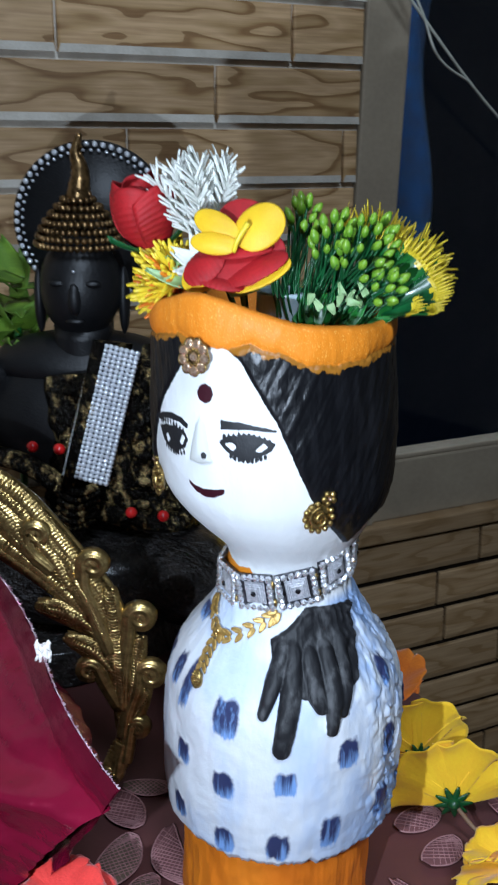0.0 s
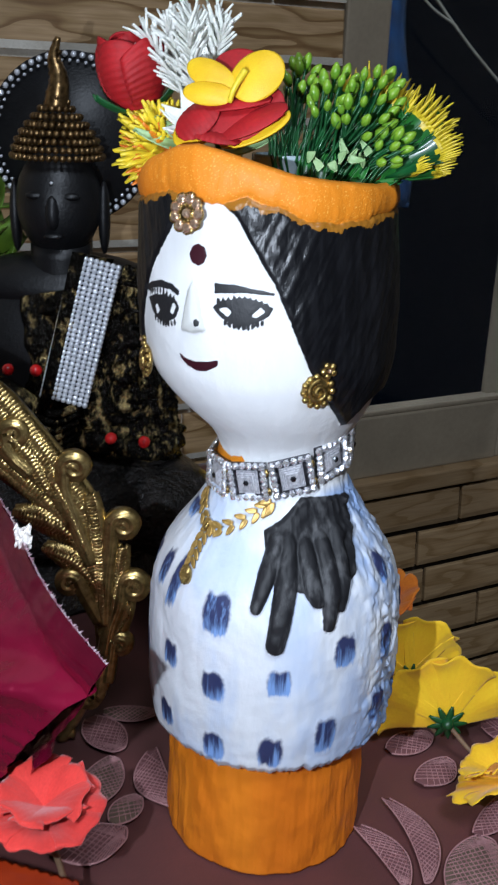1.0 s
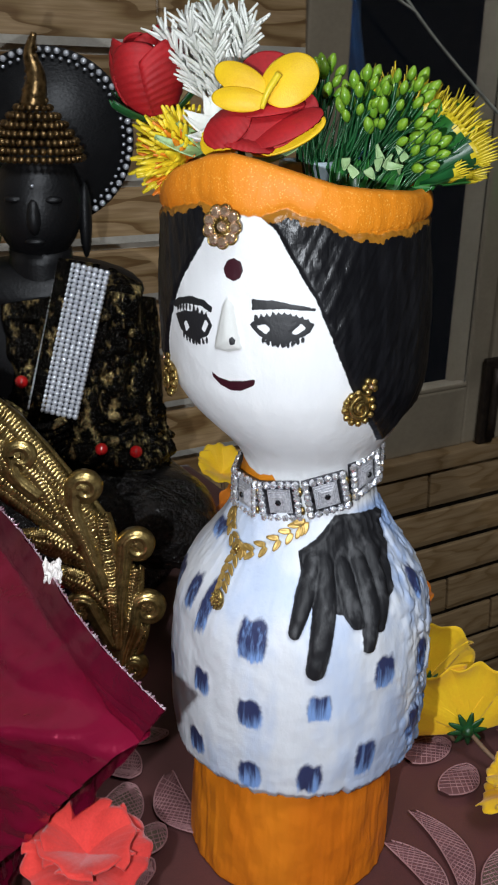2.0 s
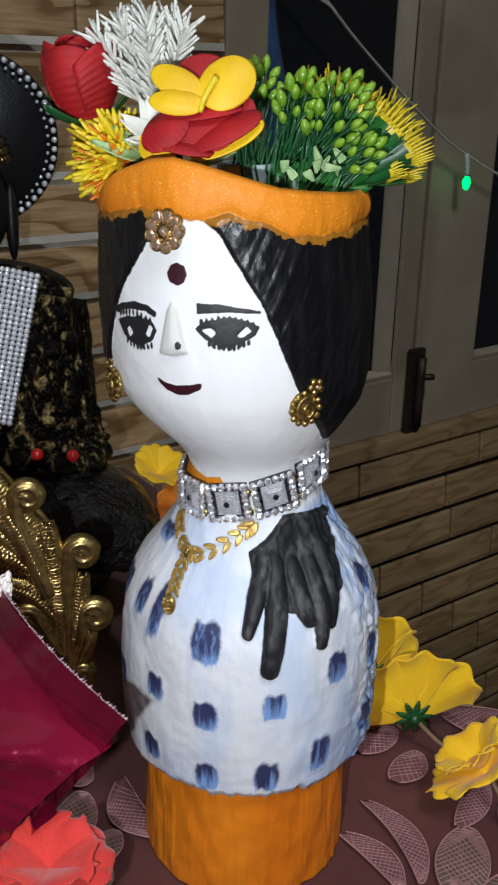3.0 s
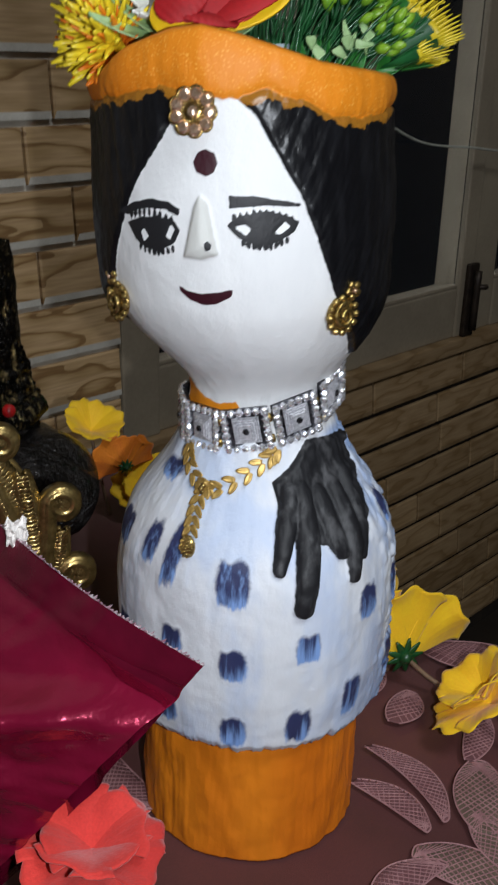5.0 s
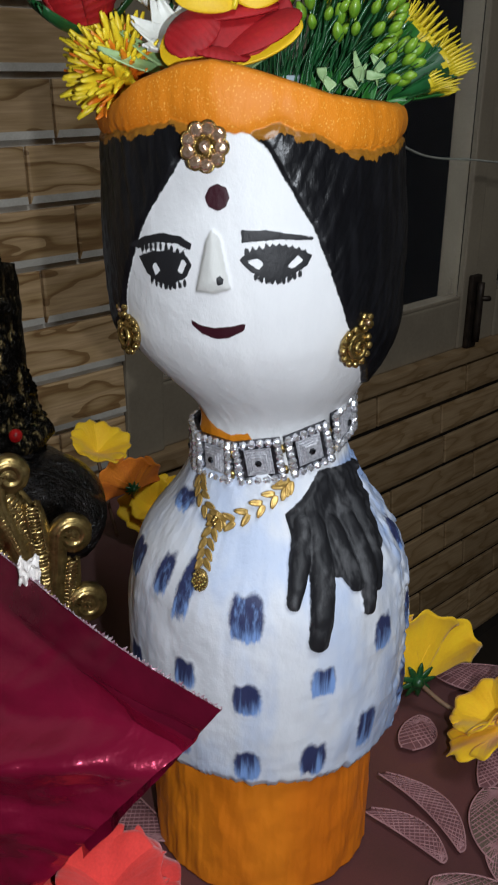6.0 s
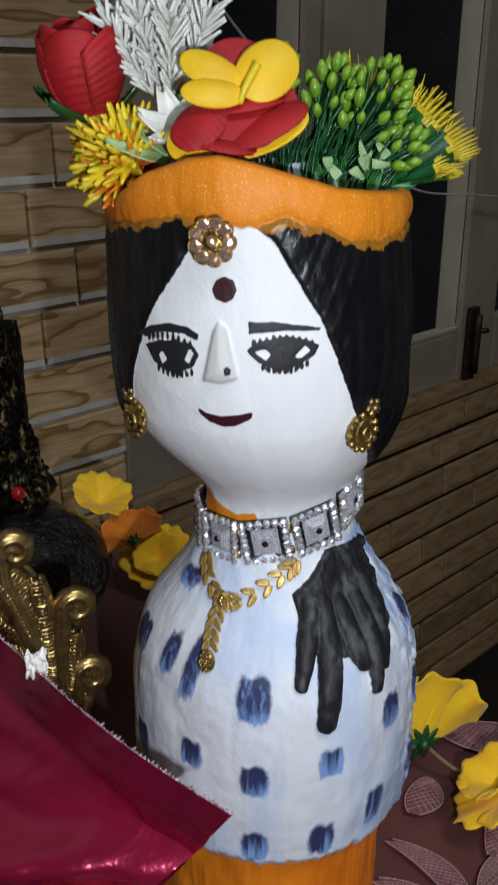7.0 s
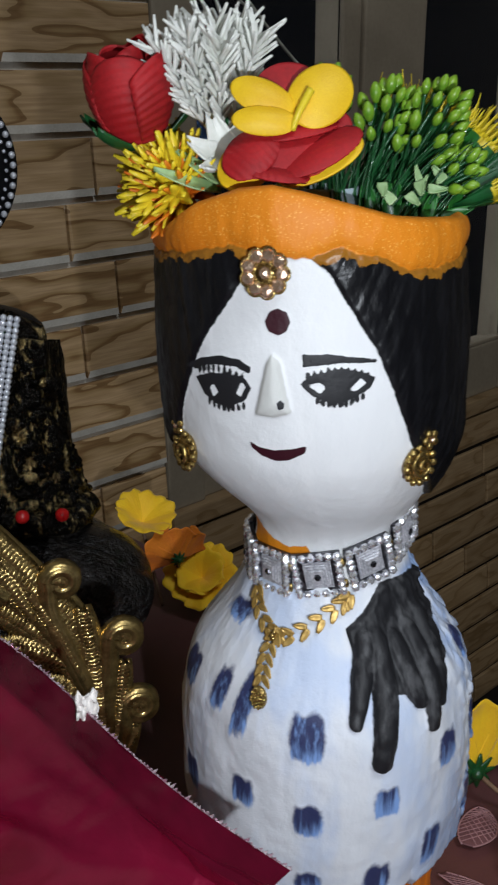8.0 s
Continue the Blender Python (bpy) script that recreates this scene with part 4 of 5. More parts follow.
for k in range(6):
    a = k * 1.05
    part("petal", moved(petal(0.012, 0.010, 0.5, 0.3, 0.1, seed=k), inv @ facing((-0.0165, 0.388, 0.3235), (-0.3, -0.6, 0.6)) @ pose(0, 0, 0, 0, 0, math.degrees(a))), WHITE_PLASTIC, white_flower)
part("stem", moved(tube([(0.004, 0.394, 0.285), (-0.008, 0.397, 0.315), (-0.0145, 0.399, 0.338)], 0.0013, 8, 6), inv), GREEN_DARK, white_flower, "dark green stem")

yellow_spray = thing("yellow_spike_flower", MOUTH + Vector((-0.018, 0.006, 0)), "yellow and orange plastic spike flower leaning over the orange rim", "artificial flower", "flowers in the doll's head")
inv = yellow_spray.matrix_world.inverted()
stuff("yellow_spike_tuft", moved(join(*spikes((-0.0285, 0.404, 0.3135), (-0.72, -0.32, 0.42), 120, 1.20, 0.0185, 0.0026, 5, 0.6)), inv), YELLOW_PLASTIC, yellow_spray, "yellow plastic spikes")
stuff("orange_spike_tuft", moved(join(*spikes((-0.0265, 0.403, 0.3115), (-0.55, -0.5, 0.30), 60, 1.1, 0.0180, 0.0021, 6, 0.5)), inv), ORANGE_PLASTIC, yellow_spray, "orange plastic spikes")
part("stem", moved(tube([(0.0, 0.398, 0.285), (-0.014, 0.401, 0.306), (-0.0285, 0.404, 0.3135)], 0.0013, 8, 6), inv), GREEN_DARK, yellow_spray, "dark green stem")
for a, b in (((-0.020, 0.386, 0.3145), 165), ((-0.016, 0.383, 0.3150), 140), ((-0.006, 0.378, 0.3135), 20)):
    part("leaf", moved(petal(0.021, 0.0065, 0.15, 0.2, tip=0.8, thick=0.0005, seed=b), inv @ facing(a, (0, -0.5, 0.8)) @ pose(0, 0, 0, 0, 0, b)), GREEN_PALE, yellow_spray, "pale green leaf")

rose = thing("red_rose", MOUTH + Vector((-0.024, 0.008, 0)), "red ribbed foam rose bud with a green calyx", "artificial flower", "flowers in the doll's head")
inv = rose.matrix_world.inverted()
rose_m = facing((-0.0395, 0.4085, 0.3285), (-0.22, -0.12, 0.95))


def rose_petal(k, r, h, width, lean):
    def fn(u, v):
        s = (u - 0.5) * width
        rr = r * (0.42 + 0.75 * math.sin(math.pi * (0.12 + 0.66 * v))) + lean * v * v + 0.00018 * math.cos(v * 60)
        top = h * v * (1 - 0.22 * (2 * u - 1) ** 2)
        return (rr * math.cos(s), rr * math.sin(s), top)
    return moved(sheet(fn, 14, 40, False, 0.0007), Matrix.Scale(0.9, 4))


for k, (a, r, h, w, lean) in enumerate(((0, 0.0075, 0.031, 3.4, 0.0), (170, 0.0085, 0.031, 3.2, 0.0), (80, 0.0105, 0.0325, 2.5, 0.0005), (250, 0.0110, 0.0315, 2.6, 0.001), (310, 0.0118, 0.0295, 2.1, 0.002), (205, 0.0118, 0.0285, 2.1, 0.0025), (130, 0.0122, 0.029, 2.0, 0.0035), (20, 0.0125, 0.028, 2.0, 0.0045))):
    part("petal", moved(rose_petal(k, r, h, w, lean), inv @ rose_m @ pose(0, 0, 0, 0, 0, a)), RED_FOAM, rose)
for k in range(4):
    part("sepal", moved(petal(0.019, 0.009, 0.5, 0.3, tip=0.8, seed=k), inv @ rose_m @ pose(0, 0, -0.003, 0, 0, 40 + 80 * k)), GREEN_DARK, rose, "dark green calyx leaf")
part("stem", moved(tube([(0.002, 0.400, 0.285), (-0.024, 0.405, 0.315), (-0.0393, 0.4085, 0.331)], 0.0022, 8, 7), inv), GREEN_DARK, rose, "dark green stem")

pansy = thing("red_yellow_flower", MOUTH + Vector((0.0, -0.01, 0)), "red and yellow foam flower with a yellow stamen above the rim", "artificial flower", "flowers in the doll's head")
inv = pansy.matrix_world.inverted()
pansy_m = facing((-0.0035, 0.370, 0.3325), (-0.22, -0.90, 0.36)) @ Matrix.Scale(0.88, 4)


def pad(cx, cy, rx, ry, turn, z, dome, tilt=0.0, ribs=0.0, fold=0.0):
    """A rounded foam petal, thick and slightly domed, in the flower's own plane."""
    def fn(u, v):
        s, t = u * 2 - 1, v * 2 - 1
        x, y = rx * s * math.sqrt(1 - t * t / 2), ry * t * math.sqrt(1 - s * s / 2)
        h = dome * (1 - (x / rx) ** 2 - (y / ry) ** 2) + fold * (x / rx) ** 2 + tilt * y / ry + ribs * math.cos(x * 2600)
        c, s = math.cos(turn), math.sin(turn)
        return (cx + x * c - y * s, cy + x * s + y * c, z + h)
    return sheet(fn, 26, 22, False, 0.0012)


for nm, args, mt in (("back_petal", (0.0005, 0.0135, 0.0120, 0.0100, 0.0, -0.004, 0.001), RED_FOAM), ("side_petal", (0.0125, 0.000, 0.0090, 0.0085, 0.4, -0.003, 0.001), RED_FOAM),
                     ("lower_petal", (-0.0135, -0.0085, 0.0105, 0.0080, 0.75, 0.0005, 0.0030, -0.003, 0.00022), RED_FOAM), ("lower_petal", (0.0100, -0.0080, 0.0150, 0.0062, 0.50, 0.0010, 0.0024, -0.004, 0.00018), RED_FOAM),
                     ("lower_petal", (-0.0050, -0.0150, 0.0110, 0.0040, -0.15, 0.001, 0.0022, -0.004, 0.00018), RED_FOAM), ("lower_petal", (0.0010, 0.000, 0.0155, 0.0045, 0.16, -0.001, 0.0020, -0.004, 0.00018), RED_FOAM),
                     ("under_petal", (-0.0010, -0.0075, 0.0200, 0.0098, 0.12, -0.0015, 0.002, -0.002), RED_FOAM), ("trim_petal", (-0.0140, -0.0100, 0.0118, 0.0086, 0.75, -0.0025, 0.001, -0.003), YELLOW_FOAM), ("trim_petal", (0.0100, -0.0098, 0.0158, 0.0066, 0.46, -0.0022, 0.001, -0.003), YELLOW_FOAM),
                     ("yellow_petal", (-0.0092, 0.0092, 0.0112, 0.0060, -0.42, 0.003, 0.0022), YELLOW_FOAM), ("yellow_petal", (0.0098, 0.0098, 0.0120, 0.0098, 0.70, 0.0022, 0.0026), YELLOW_FOAM),
                     ("yellow_petal", (-0.0090, 0.0010, 0.0108, 0.0050, -0.06, 0.0045, 0.0022), YELLOW_FOAM)):
    part(nm, moved(pad(*args), inv @ pansy_m), mt, pansy, "red ribbed foam petal" if mt is RED_FOAM else "yellow glitter foam petal")
part("stamen", moved(tube([(0.000, -0.002, 0.004), (0.002, 0.003, 0.0065), (0.006, 0.010, 0.0075)], lambda t: 0.0011 + 0.0004 * t, 10, 7), inv @ pansy_m), YELLOW_PLASTIC, pansy, "yellow stamen")
part("stem", moved(tube([(0.004, 0.390, 0.285), (0.0, 0.384, 0.31), (-0.002, 0.373, 0.330)], 0.0016, 8, 6), inv), GREEN_DARK, pansy, "dark green stem")

bunch = thing("green_bud_bunch", MOUTH + Vector((0.022, -0.004, 0)), "green plastic stems with pale bud tips in the doll's head", "artificial plant", "flowers in the doll's head")
inv = bunch.matrix_world.inverted()
rnd = random.Random(11)
stems, buds = [], []
bud_mesh = mesh_of("bud", *tube([(0, 0, -0.0026), (0, 0, 0.0005), (0, 0, 0.0034)], lambda t: 0.0017 * math.sin(math.pi * min(0.96, 0.12 + 0.82 * t)) + 0.0002, 6, 7), GREEN_LIGHT)
# heads of plump buds: foot of the stalk, head, count, spread
for foot, head, count, reach in (((0.034, 0.386, 0.303), (0.0490, 0.380, 0.3350), 36, 0.0110), ((0.026, 0.389, 0.303), (0.0360, 0.386, 0.3370), 24, 0.0085), ((0.018, 0.398, 0.303), (0.0240, 0.408, 0.3425), 16, 0.0065), ((0.038, 0.384, 0.303), (0.0570, 0.374, 0.3190), 14, 0.0060)):
    foot, head = Vector(foot), Vector(head)
    axis = (head - foot).normalized()
    turn = facing((0, 0, 0), axis).to_3x3()
    for k in range(count):
        a, f = k * 2.39996, (k + 0.5) / count
        side = turn @ Vector((math.cos(a), math.sin(a), 0))
        q = head + axis * (reach * (0.9 - 2.1 * f)) + side * reach * (0.35 + 0.65 * math.sin(f * 2.4)) * rnd.uniform(0.85, 1.1)
        d = (axis * rnd.uniform(0.7, 1.0) + side * (0.25 + 0.6 * f)).normalized()
        buds.append((q, d, rnd.uniform(0.8, 1.1)))
        b = foot + (head - foot) * (0.05 + 0.25 * rnd.random()) + Vector((rnd.uniform(-1, 1), rnd.uniform(-1, 1), 0)) * 0.003
        stems.append(tube([b, b.lerp(q, 0.6) + Vector((rnd.uniform(-1, 1), rnd.uniform(-1, 1), 0.5)) * 0.0012, q - d * 0.002], 0.00060, 6, 5))
# long dark needles that fan from the mouth beside the stalks
for k in range(150):
    b = Vector((rnd.uniform(0.012, 0.048), rnd.uniform(0.374, 0.400), 0.301))
    lean = Vector((0.25 + (b.x - 0.026) * 30 + rnd.uniform(-0.35, 0.35), rnd.uniform(-0.45, 0.15), 1.0)).normalized()
    ln = rnd.uniform(0.016, 0.036)
    stems.append(tube([b, b + lean * ln * 0.55 + Vector((0, 0, 0.0015)), b + lean * ln + Vector((0.0015, 0, -0.001))], lambda t: 0.00085 * (1.1 - 0.85 * t), 5, 4, 0.6))
stuff("stem_spray", moved(join(*stems), inv), GREEN_DARK, bunch, "dark green needle stems")
for q, qd, size in buds:
    ob = new("bud", bud_mesh)
    ob.parent = bunch
    ob.matrix_local = inv @ facing(q, qd) @ Matrix.Scale(size, 4)
rnd = random.Random(17)
for k in range(9):
    q = Vector((0.026 + 0.0028 * k + rnd.uniform(-0.003, 0.003), 0.366 + rnd.uniform(-0.002, 0.005), 0.3095 + rnd.uniform(0, 0.007)))
    part("pale_leaf", moved(petal(0.0055, 0.0034, 0.3, 0.3, thick=0.0004, seed=k), inv @ facing(q, (rnd.uniform(-1, 1), -1, 0.6)) @ pose(0, 0, 0, 0, 0, rnd.uniform(0, 360))), GREEN_PALE, bunch)
for k in range(12):
    q = Vector((0.020 + 0.0030 * k, 0.371 + rnd.uniform(-0.002, 0.006), 0.3035))
    part("low_leaf", moved(petal(0.013, 0.0048, 0.2, 0.3, tip=0.8, thick=0.0004, seed=k), inv @ facing(q, (rnd.uniform(-0.6, 0.6), -0.8, 0.7)) @ pose(0, 0, 0, 0, 0, rnd.uniform(0, 130))), GREEN_MID, bunch)
part("stalk", moved(tube([(0.026, 0.392, 0.285), (0.030, 0.390, 0.298), (0.034, 0.389, 0.309)], 0.0022, 6, 7), inv), GREEN_DARK, bunch, "dark green stalk")


def fringed_leaf(length, width, teeth, seed):
    """A broad blade along +x that ends in a fan of slender pointed teeth; the outer part is yellow."""
    rnd = random.Random(seed)

    def at(x, s):
        v = x / length
        w = width * 0.5 * float(np.interp(v, (0, 0.25, 0.6, 1.0), (0.16, 0.55, 0.95, 1.15)))
        return Vector((x, s * w, 0.22 * length * v * v + 0.22 * width * s * s * min(1, 2 * v)))
    v, f = sheet(lambda u, w: at(length * 0.66 * w * (1 - 0.12 * (2 * u - 1) ** 2), 2 * u - 1), 10, 12, False, 0.0006)
    shapes = [(v, f, [1 if sum(v[i][0] for i in g) / len(g) > length * 0.57 else 0 for g in f])]
    for k in range(teeth):
        sd = -0.95 + 1.9 * k / (teeth - 1)
        a, b = at(length * (0.62 - 0.08 * sd * sd), sd * 0.95), at(length * (0.90 - 0.13 * sd * sd) * rnd.uniform(0.92, 1.05), sd * 1.02)
        tv, tf = tube([a, (a + b) / 2 + Vector((0, 0, 0.0004)), b], lambda t: width / teeth * 0.70 * (1.05 - 0.85 * t), 4, 5, 0.4)
        shapes.append((tv, tf, [1] * len(tf)))
    for k in range(9):
        for sd in (-1, 1):
            x = length * (0.22 + 0.42 * k / 8)
            a, b = at(x, sd * 0.96), at(x + length * 0.07, sd * 1.16)
            tv, tf = tube([a, b], lambda t: 0.0007 * (1.1 - t), 2, 4, 0.5)
            shapes.append((tv, tf, [1 if k > 6 else 0] * len(tf)))
    return join(*shapes)


fan = thing("yellow_tip_foliage", MOUTH + Vector((0.030, 0.004, 0)), "green plastic leaves with toothed yellow tips in the doll's head", "artificial plant", "flowers in the doll's head")
inv = fan.matrix_world.inverted()
# foot of the leaf, bearing, rise, roll, length, width
for k, (fx, fy, fz, az, el, roll, ln, wd) in enumerate(((0.050, 0.380, 0.309, -8, 20, 55, 0.0290, 0.0115), (0.048, 0.386, 0.312, 5, 42, 70, 0.0300, 0.0170), (0.044, 0.388, 0.316, 10, 66, 65, 0.0270, 0.0120), (0.050, 0.390, 0.311, 20, 30, 50, 0.0300, 0.0160), (0.052, 0.384, 0.306, -15, 3, 35, 0.0240, 0.0100),
                                                           (0.040, 0.404, 0.318, 30, 78, 80, 0.0270, 0.0150), (0.046, 0.398, 0.314, 25, 52, 60, 0.0310, 0.0170), (0.054, 0.392, 0.309, 15, 12, 40, 0.0260, 0.0130), (0.030, 0.408, 0.322, 60, 80, 80, 0.0250, 0.0140), (0.047, 0.376, 0.306, -30, 8, 30, 0.0200, 0.0090), (0.045, 0.406, 0.310, 45, 35, 50, 0.0280, 0.0150))):
    d = Vector((math.cos(radians(az)) * math.cos(radians(el)), math.sin(radians(az)) * math.cos(radians(el)), math.sin(radians(el))))
    y = Vector((0, 0, 1)).cross(d).normalized()
    v, f, sl = fringed_leaf(ln * 1.06, wd * 1.12, 10, k)
    leaf = part("leaf", (v, f, sl), [GREEN_MID if k % 3 else GREEN_DARK, YELLOW_PLASTIC], fan)
    leaf.matrix_local = inv @ Matrix.Translation((fx + 0.008, fy, fz + 0.001)) @ Matrix((d, y, d.cross(y))).transposed().to_4x4() @ pose(0, 0, 0, roll)
for k, (bx, by, bz, ax) in enumerate(((0.053, 0.404, 0.326, (0.3, 0.0, 0.9)), (0.066, 0.398, 0.320, (0.8, -0.1, 0.6)))):
    stuff("tuft", moved(join(*[(v, f, [0 if i < 20 else 1 for i in range(len(f))]) for v, f in spikes((bx, by, bz), ax, 34, 0.75, 0.0185, 0.0015, 31 + k, 0.25)]), inv), [GREEN_MID, YELLOW_PLASTIC], fan, "green tuft with yellow tips")
part("stalk", moved(tube([(0.028, 0.396, 0.285), (0.036, 0.395, 0.298), (0.044, 0.394, 0.308)], 0.0022, 6, 7), inv), GREEN_DARK, fan, "dark green stalk")

mouth_piece = thing("bottle_neck", MOUTH + Vector((0.003, -0.006, 0)), "clear plastic bottle neck showing above the orange rim", "bottle neck")
part("collar", sheet(lambda u, v: ((0.0115 - 0.001 * v) * math.cos(u * math.tau), (0.0115 - 0.001 * v) * math.sin(u * math.tau), -0.002 + 0.0315 * v + 0.0006 * math.sin(v * 30)), 28, 14, True, 0.0012), CLEAR_PLASTIC, mouth_piece)


# ---- the statue behind: one mesh ----
def build_statue():
    s = []
    base = Vector((-0.112, 0.655, 0))
    s.append(ball((-0.112, 0.655, 0.262), 0.036, 32, 24, (0.77, 0.82, 1.0)))
    s.append(ball((-0.112, 0.628, 0.258), 0.006, 10, 8, (0.8, 1.0, 1.9)))
    for k in (-1, 1):
        s.append(ball((-0.112 + k * 0.029, 0.658, 0.252), 0.012, 10, 10, (0.35, 0.7, 2.0)))
        s.append(ball((-0.112 + k * 0.011, 0.630, 0.268), 0.006, 10, 6, (1.1, 0.6, 0.45)))
    s.append(ball((-0.112, 0.628, 0.243), 0.005, 10, 6, (1.3, 0.6, 0.45)))
    s.append(tube([(-0.112, 0.66, 0.19), (-0.112, 0.657, 0.235)], 0.020, 6, 20))
    s.append(ball((-0.114, 0.672, 0.165), 0.060, 40, 26, (1.22, 0.78, 0.92)))
    s.append(ball((-0.112, 0.668, 0.206), 0.04, 30, 14, (1.65, 0.85, 0.55)))
    for k in (-1,):
        s.append(tube([(-0.114 + k * 0.066, 0.668, 0.205), (-0.114 + k * 0.083, 0.662, 0.16), (-0.114 + k * 0.078, 0.640, 0.115), (-0.114 + k * 0.03, 0.598, 0.098)], lambda t: 0.021 - 0.007 * t, 18, 16))
    # crossed legs and seat
    lap = s
    s = []
    s.append(ball((-0.112, 0.640, 0.062), 0.045, 44, 18, (2.35, 1.5, 0.95)))
    s.append(ball((-0.200, 0.622, 0.062), 0.040, 24, 16, (1.1, 1.0, 0.85)))
    s.append(ball((-0.036, 0.622, 0.058), 0.040, 24, 16, (0.95, 1.0, 0.85)))
    s.append(tube([(-0.072, 0.622, 0.07), (-0.04, 0.600, 0.066), (-0.015, 0.604, 0.05)], lambda t: 0.026 - 0.004 * t, 14, 18))
    s.append(tube([(-0.112, 0.648, 0.0), (-0.112, 0.648, 0.012), (-0.112, 0.648, 0.024)], lambda t: 0.105 - 0.01 * t, 6, 40, 0.66))
    # halo plate
    legs, s = slot(join(*s), 5), lap
    s.append(tube([(-0.108, 0.697, 0.300), (-0.108, 0.690, 0.300)], 0.056, 3, 56))
    s.append(tube([(-0.108, 0.697, 0.20), (-0.108, 0.697, 0.30)], 0.012, 4, 10))
    black = slot(join(*s), 0)
    # brocade cloth over one shoulder and the waist
    g = []

    def robe(u, v):
        a = radians(-75 + 150 * u)
        r = 0.064 - 0.006 * v + 0.0025 * noise.noise(Vector((u * 9, v * 9, 1))) + 0.002 * math.sin(u * 30 + v * 8)
        return (-0.094 + r * 0.95 * math.sin(a + 0.5), 0.668 - r * 0.90 * math.cos(a + 0.5), 0.082 + 0.135 * v * (1 - 0.25 * abs(u - 0.4)))
    g.append(sheet(robe, 50, 40, False, 0.002))

    def sleeve(u, v):
        a = u * math.tau
        c = Vector((-0.067 + 0.004 * v, 0.655 - 0.012 * v, 0.222 - 0.145 * v))
        r = (0.015 + 0.019 * v ** 0.7) * min(1, v * 12 + 0.1)
        p = Vector((math.cos(a), math.sin(a), v * 4))
        r *= 1 + 0.16 * noise.noise(p * 2.2) + 0.09 * noise.noise(p * 7) + 0.08 * noise.noise(p * 15)
        return c + Vector((r * math.cos(a), r * 0.8 * math.sin(a), 0))
    g.append(sheet(sleeve, 90, 70, True))
    g.append(tube([(-0.19, 0.628, 0.150), (-0.145, 0.612, 0.146), (-0.10, 0.606, 0.118), (-0.05, 0.610, 0.106), (-0.03, 0.632, 0.108)], 0.0075, 36, 10, 0.6))
    for k in range(26):
        a, h = noise.noise(Vector((k * 1.7, 0, 0))) * 1.6, 0.10 + 0.0042 * k
        q = robe(min(max(0.55 + a * 0.4, 0.03), 0.97), (h - 0.082) / 0.135)
        g.append(ball((q[0] * 1.0, q[1] - 0.001, q[2]), 0.0062, 10, 6, (1.2, 0.5, 0.7)))
    for k in range(6):
        g.append(tube([(-0.118 - 0.001 * k, 0.588, 0.142 - 0.0052 * k), (-0.106 - 0.001 * k, 0.582, 0.139 - 0.0052 * k), (-0.092 - 0.001 * k, 0.588, 0.144 - 0.0052 * k)], 0.0031, 8, 8, 0.7))
    gold = slot(join(*g), 1)
    # crown of beads and its spike
    c = []
    for j in range(9):
        z = 0.291 + 0.0048 * j
        r = 0.0290 * math.cos(j * 0.155) ** 1.2 - 0.0009 * j
        n = max(8, int(math.tau * r / 0.0042))
        for k in range(n):
            a = math.tau * (k + 0.5 * (j % 2)) / n
            c.append(ball((-0.112 + r * math.cos(a), 0.655 + r * math.sin(a), z), 0.0023, 6, 4))
    c.append(tube([(-0.112, 0.652, 0.320), (-0.109, 0.650, 0.337), (-0.112, 0.651, 0.350), (-0.109, 0.651, 0.362)], lambda t: 0.0066 * (1.08 - t) + 0.0012, 14, 10))
    for k in range(26):
        a, t = k * 2.39996, k / 26
        r = 0.0062 * (1.05 - t)
        c.append(ball((-0.1105 + r * math.cos(a), 0.651 + r * math.sin(a), 0.324 + 0.036 * t), 0.0019, 6, 4))
    crown = slot(join(*c), 2)
    # rhinestone sash and halo studs
    w = []
    top, bottom = Vector((-0.0835, 0.600, 0.2335)), Vector((-0.1065, 0.588, 0.139))
    across = Vector((0.0098, 0.0, -0.0024))
    for j in range(31):
        for k in range(9):
            w.append(ball(top.lerp(bottom, j / 33) + across * (k - 4) * 0.34 + Vector((0.0025, -0.0034, 0)), 0.0020, 5, 4))
    for k in range(58):
        a = math.tau * k / 58
        w.append(ball((-0.108 + 0.0535 * math.cos(a), 0.6885, 0.300 + 0.0535 * math.sin(a)), 0.0021, 6, 4))
        w.append(ball((-0.108 + 0.0495 * math.cos(a + 0.05), 0.6885, 0.300 + 0.0495 * math.sin(a + 0.05)), 0.0012, 5, 4))
    w.append(ball((-0.112, 0.6265, 0.2765), 0.0011, 6, 4))
    stones = slot(join(*w), 3)
    band = slot(join(tube([top + Vector((0, 0.002, 0.003)), bottom + Vector((0, 0.002, -0.003))], 0.0165, 6, 4, 0.2)), 1)
    red = slot(join(*[ball(q, 0.0042, 10, 7) for q in ((-0.143, 0.618, 0.157), (-0.122, 0.604, 0.161), (-0.0742, 0.602, 0.1165), (-0.0522, 0.601, 0.1150), (-0.100, 0.575, 0.036))]), 4)
    return join(black, legs, gold, crown, stones, band, red)


v, f, sl = build_statue()
tagged(new("seated_statue", mesh_of("seated_statue", v, f, [STATUE_BLACK, STATUE_GOLD, STATUE_CURL, SASH_STONE, RED_STONE, STATUE_CRINKLE], sl)), "black seated statue with studded halo and gold brocade robe", "statue")


# ---- gilded scroll ornament before the statue ----
ornament = thing("scroll_ornament", (-0.085, 0.44, 0.0), "antique gold cast leaf-and-scroll ornament standing on the cloth", "ornament")
inv = ornament.matrix_world.inverted()


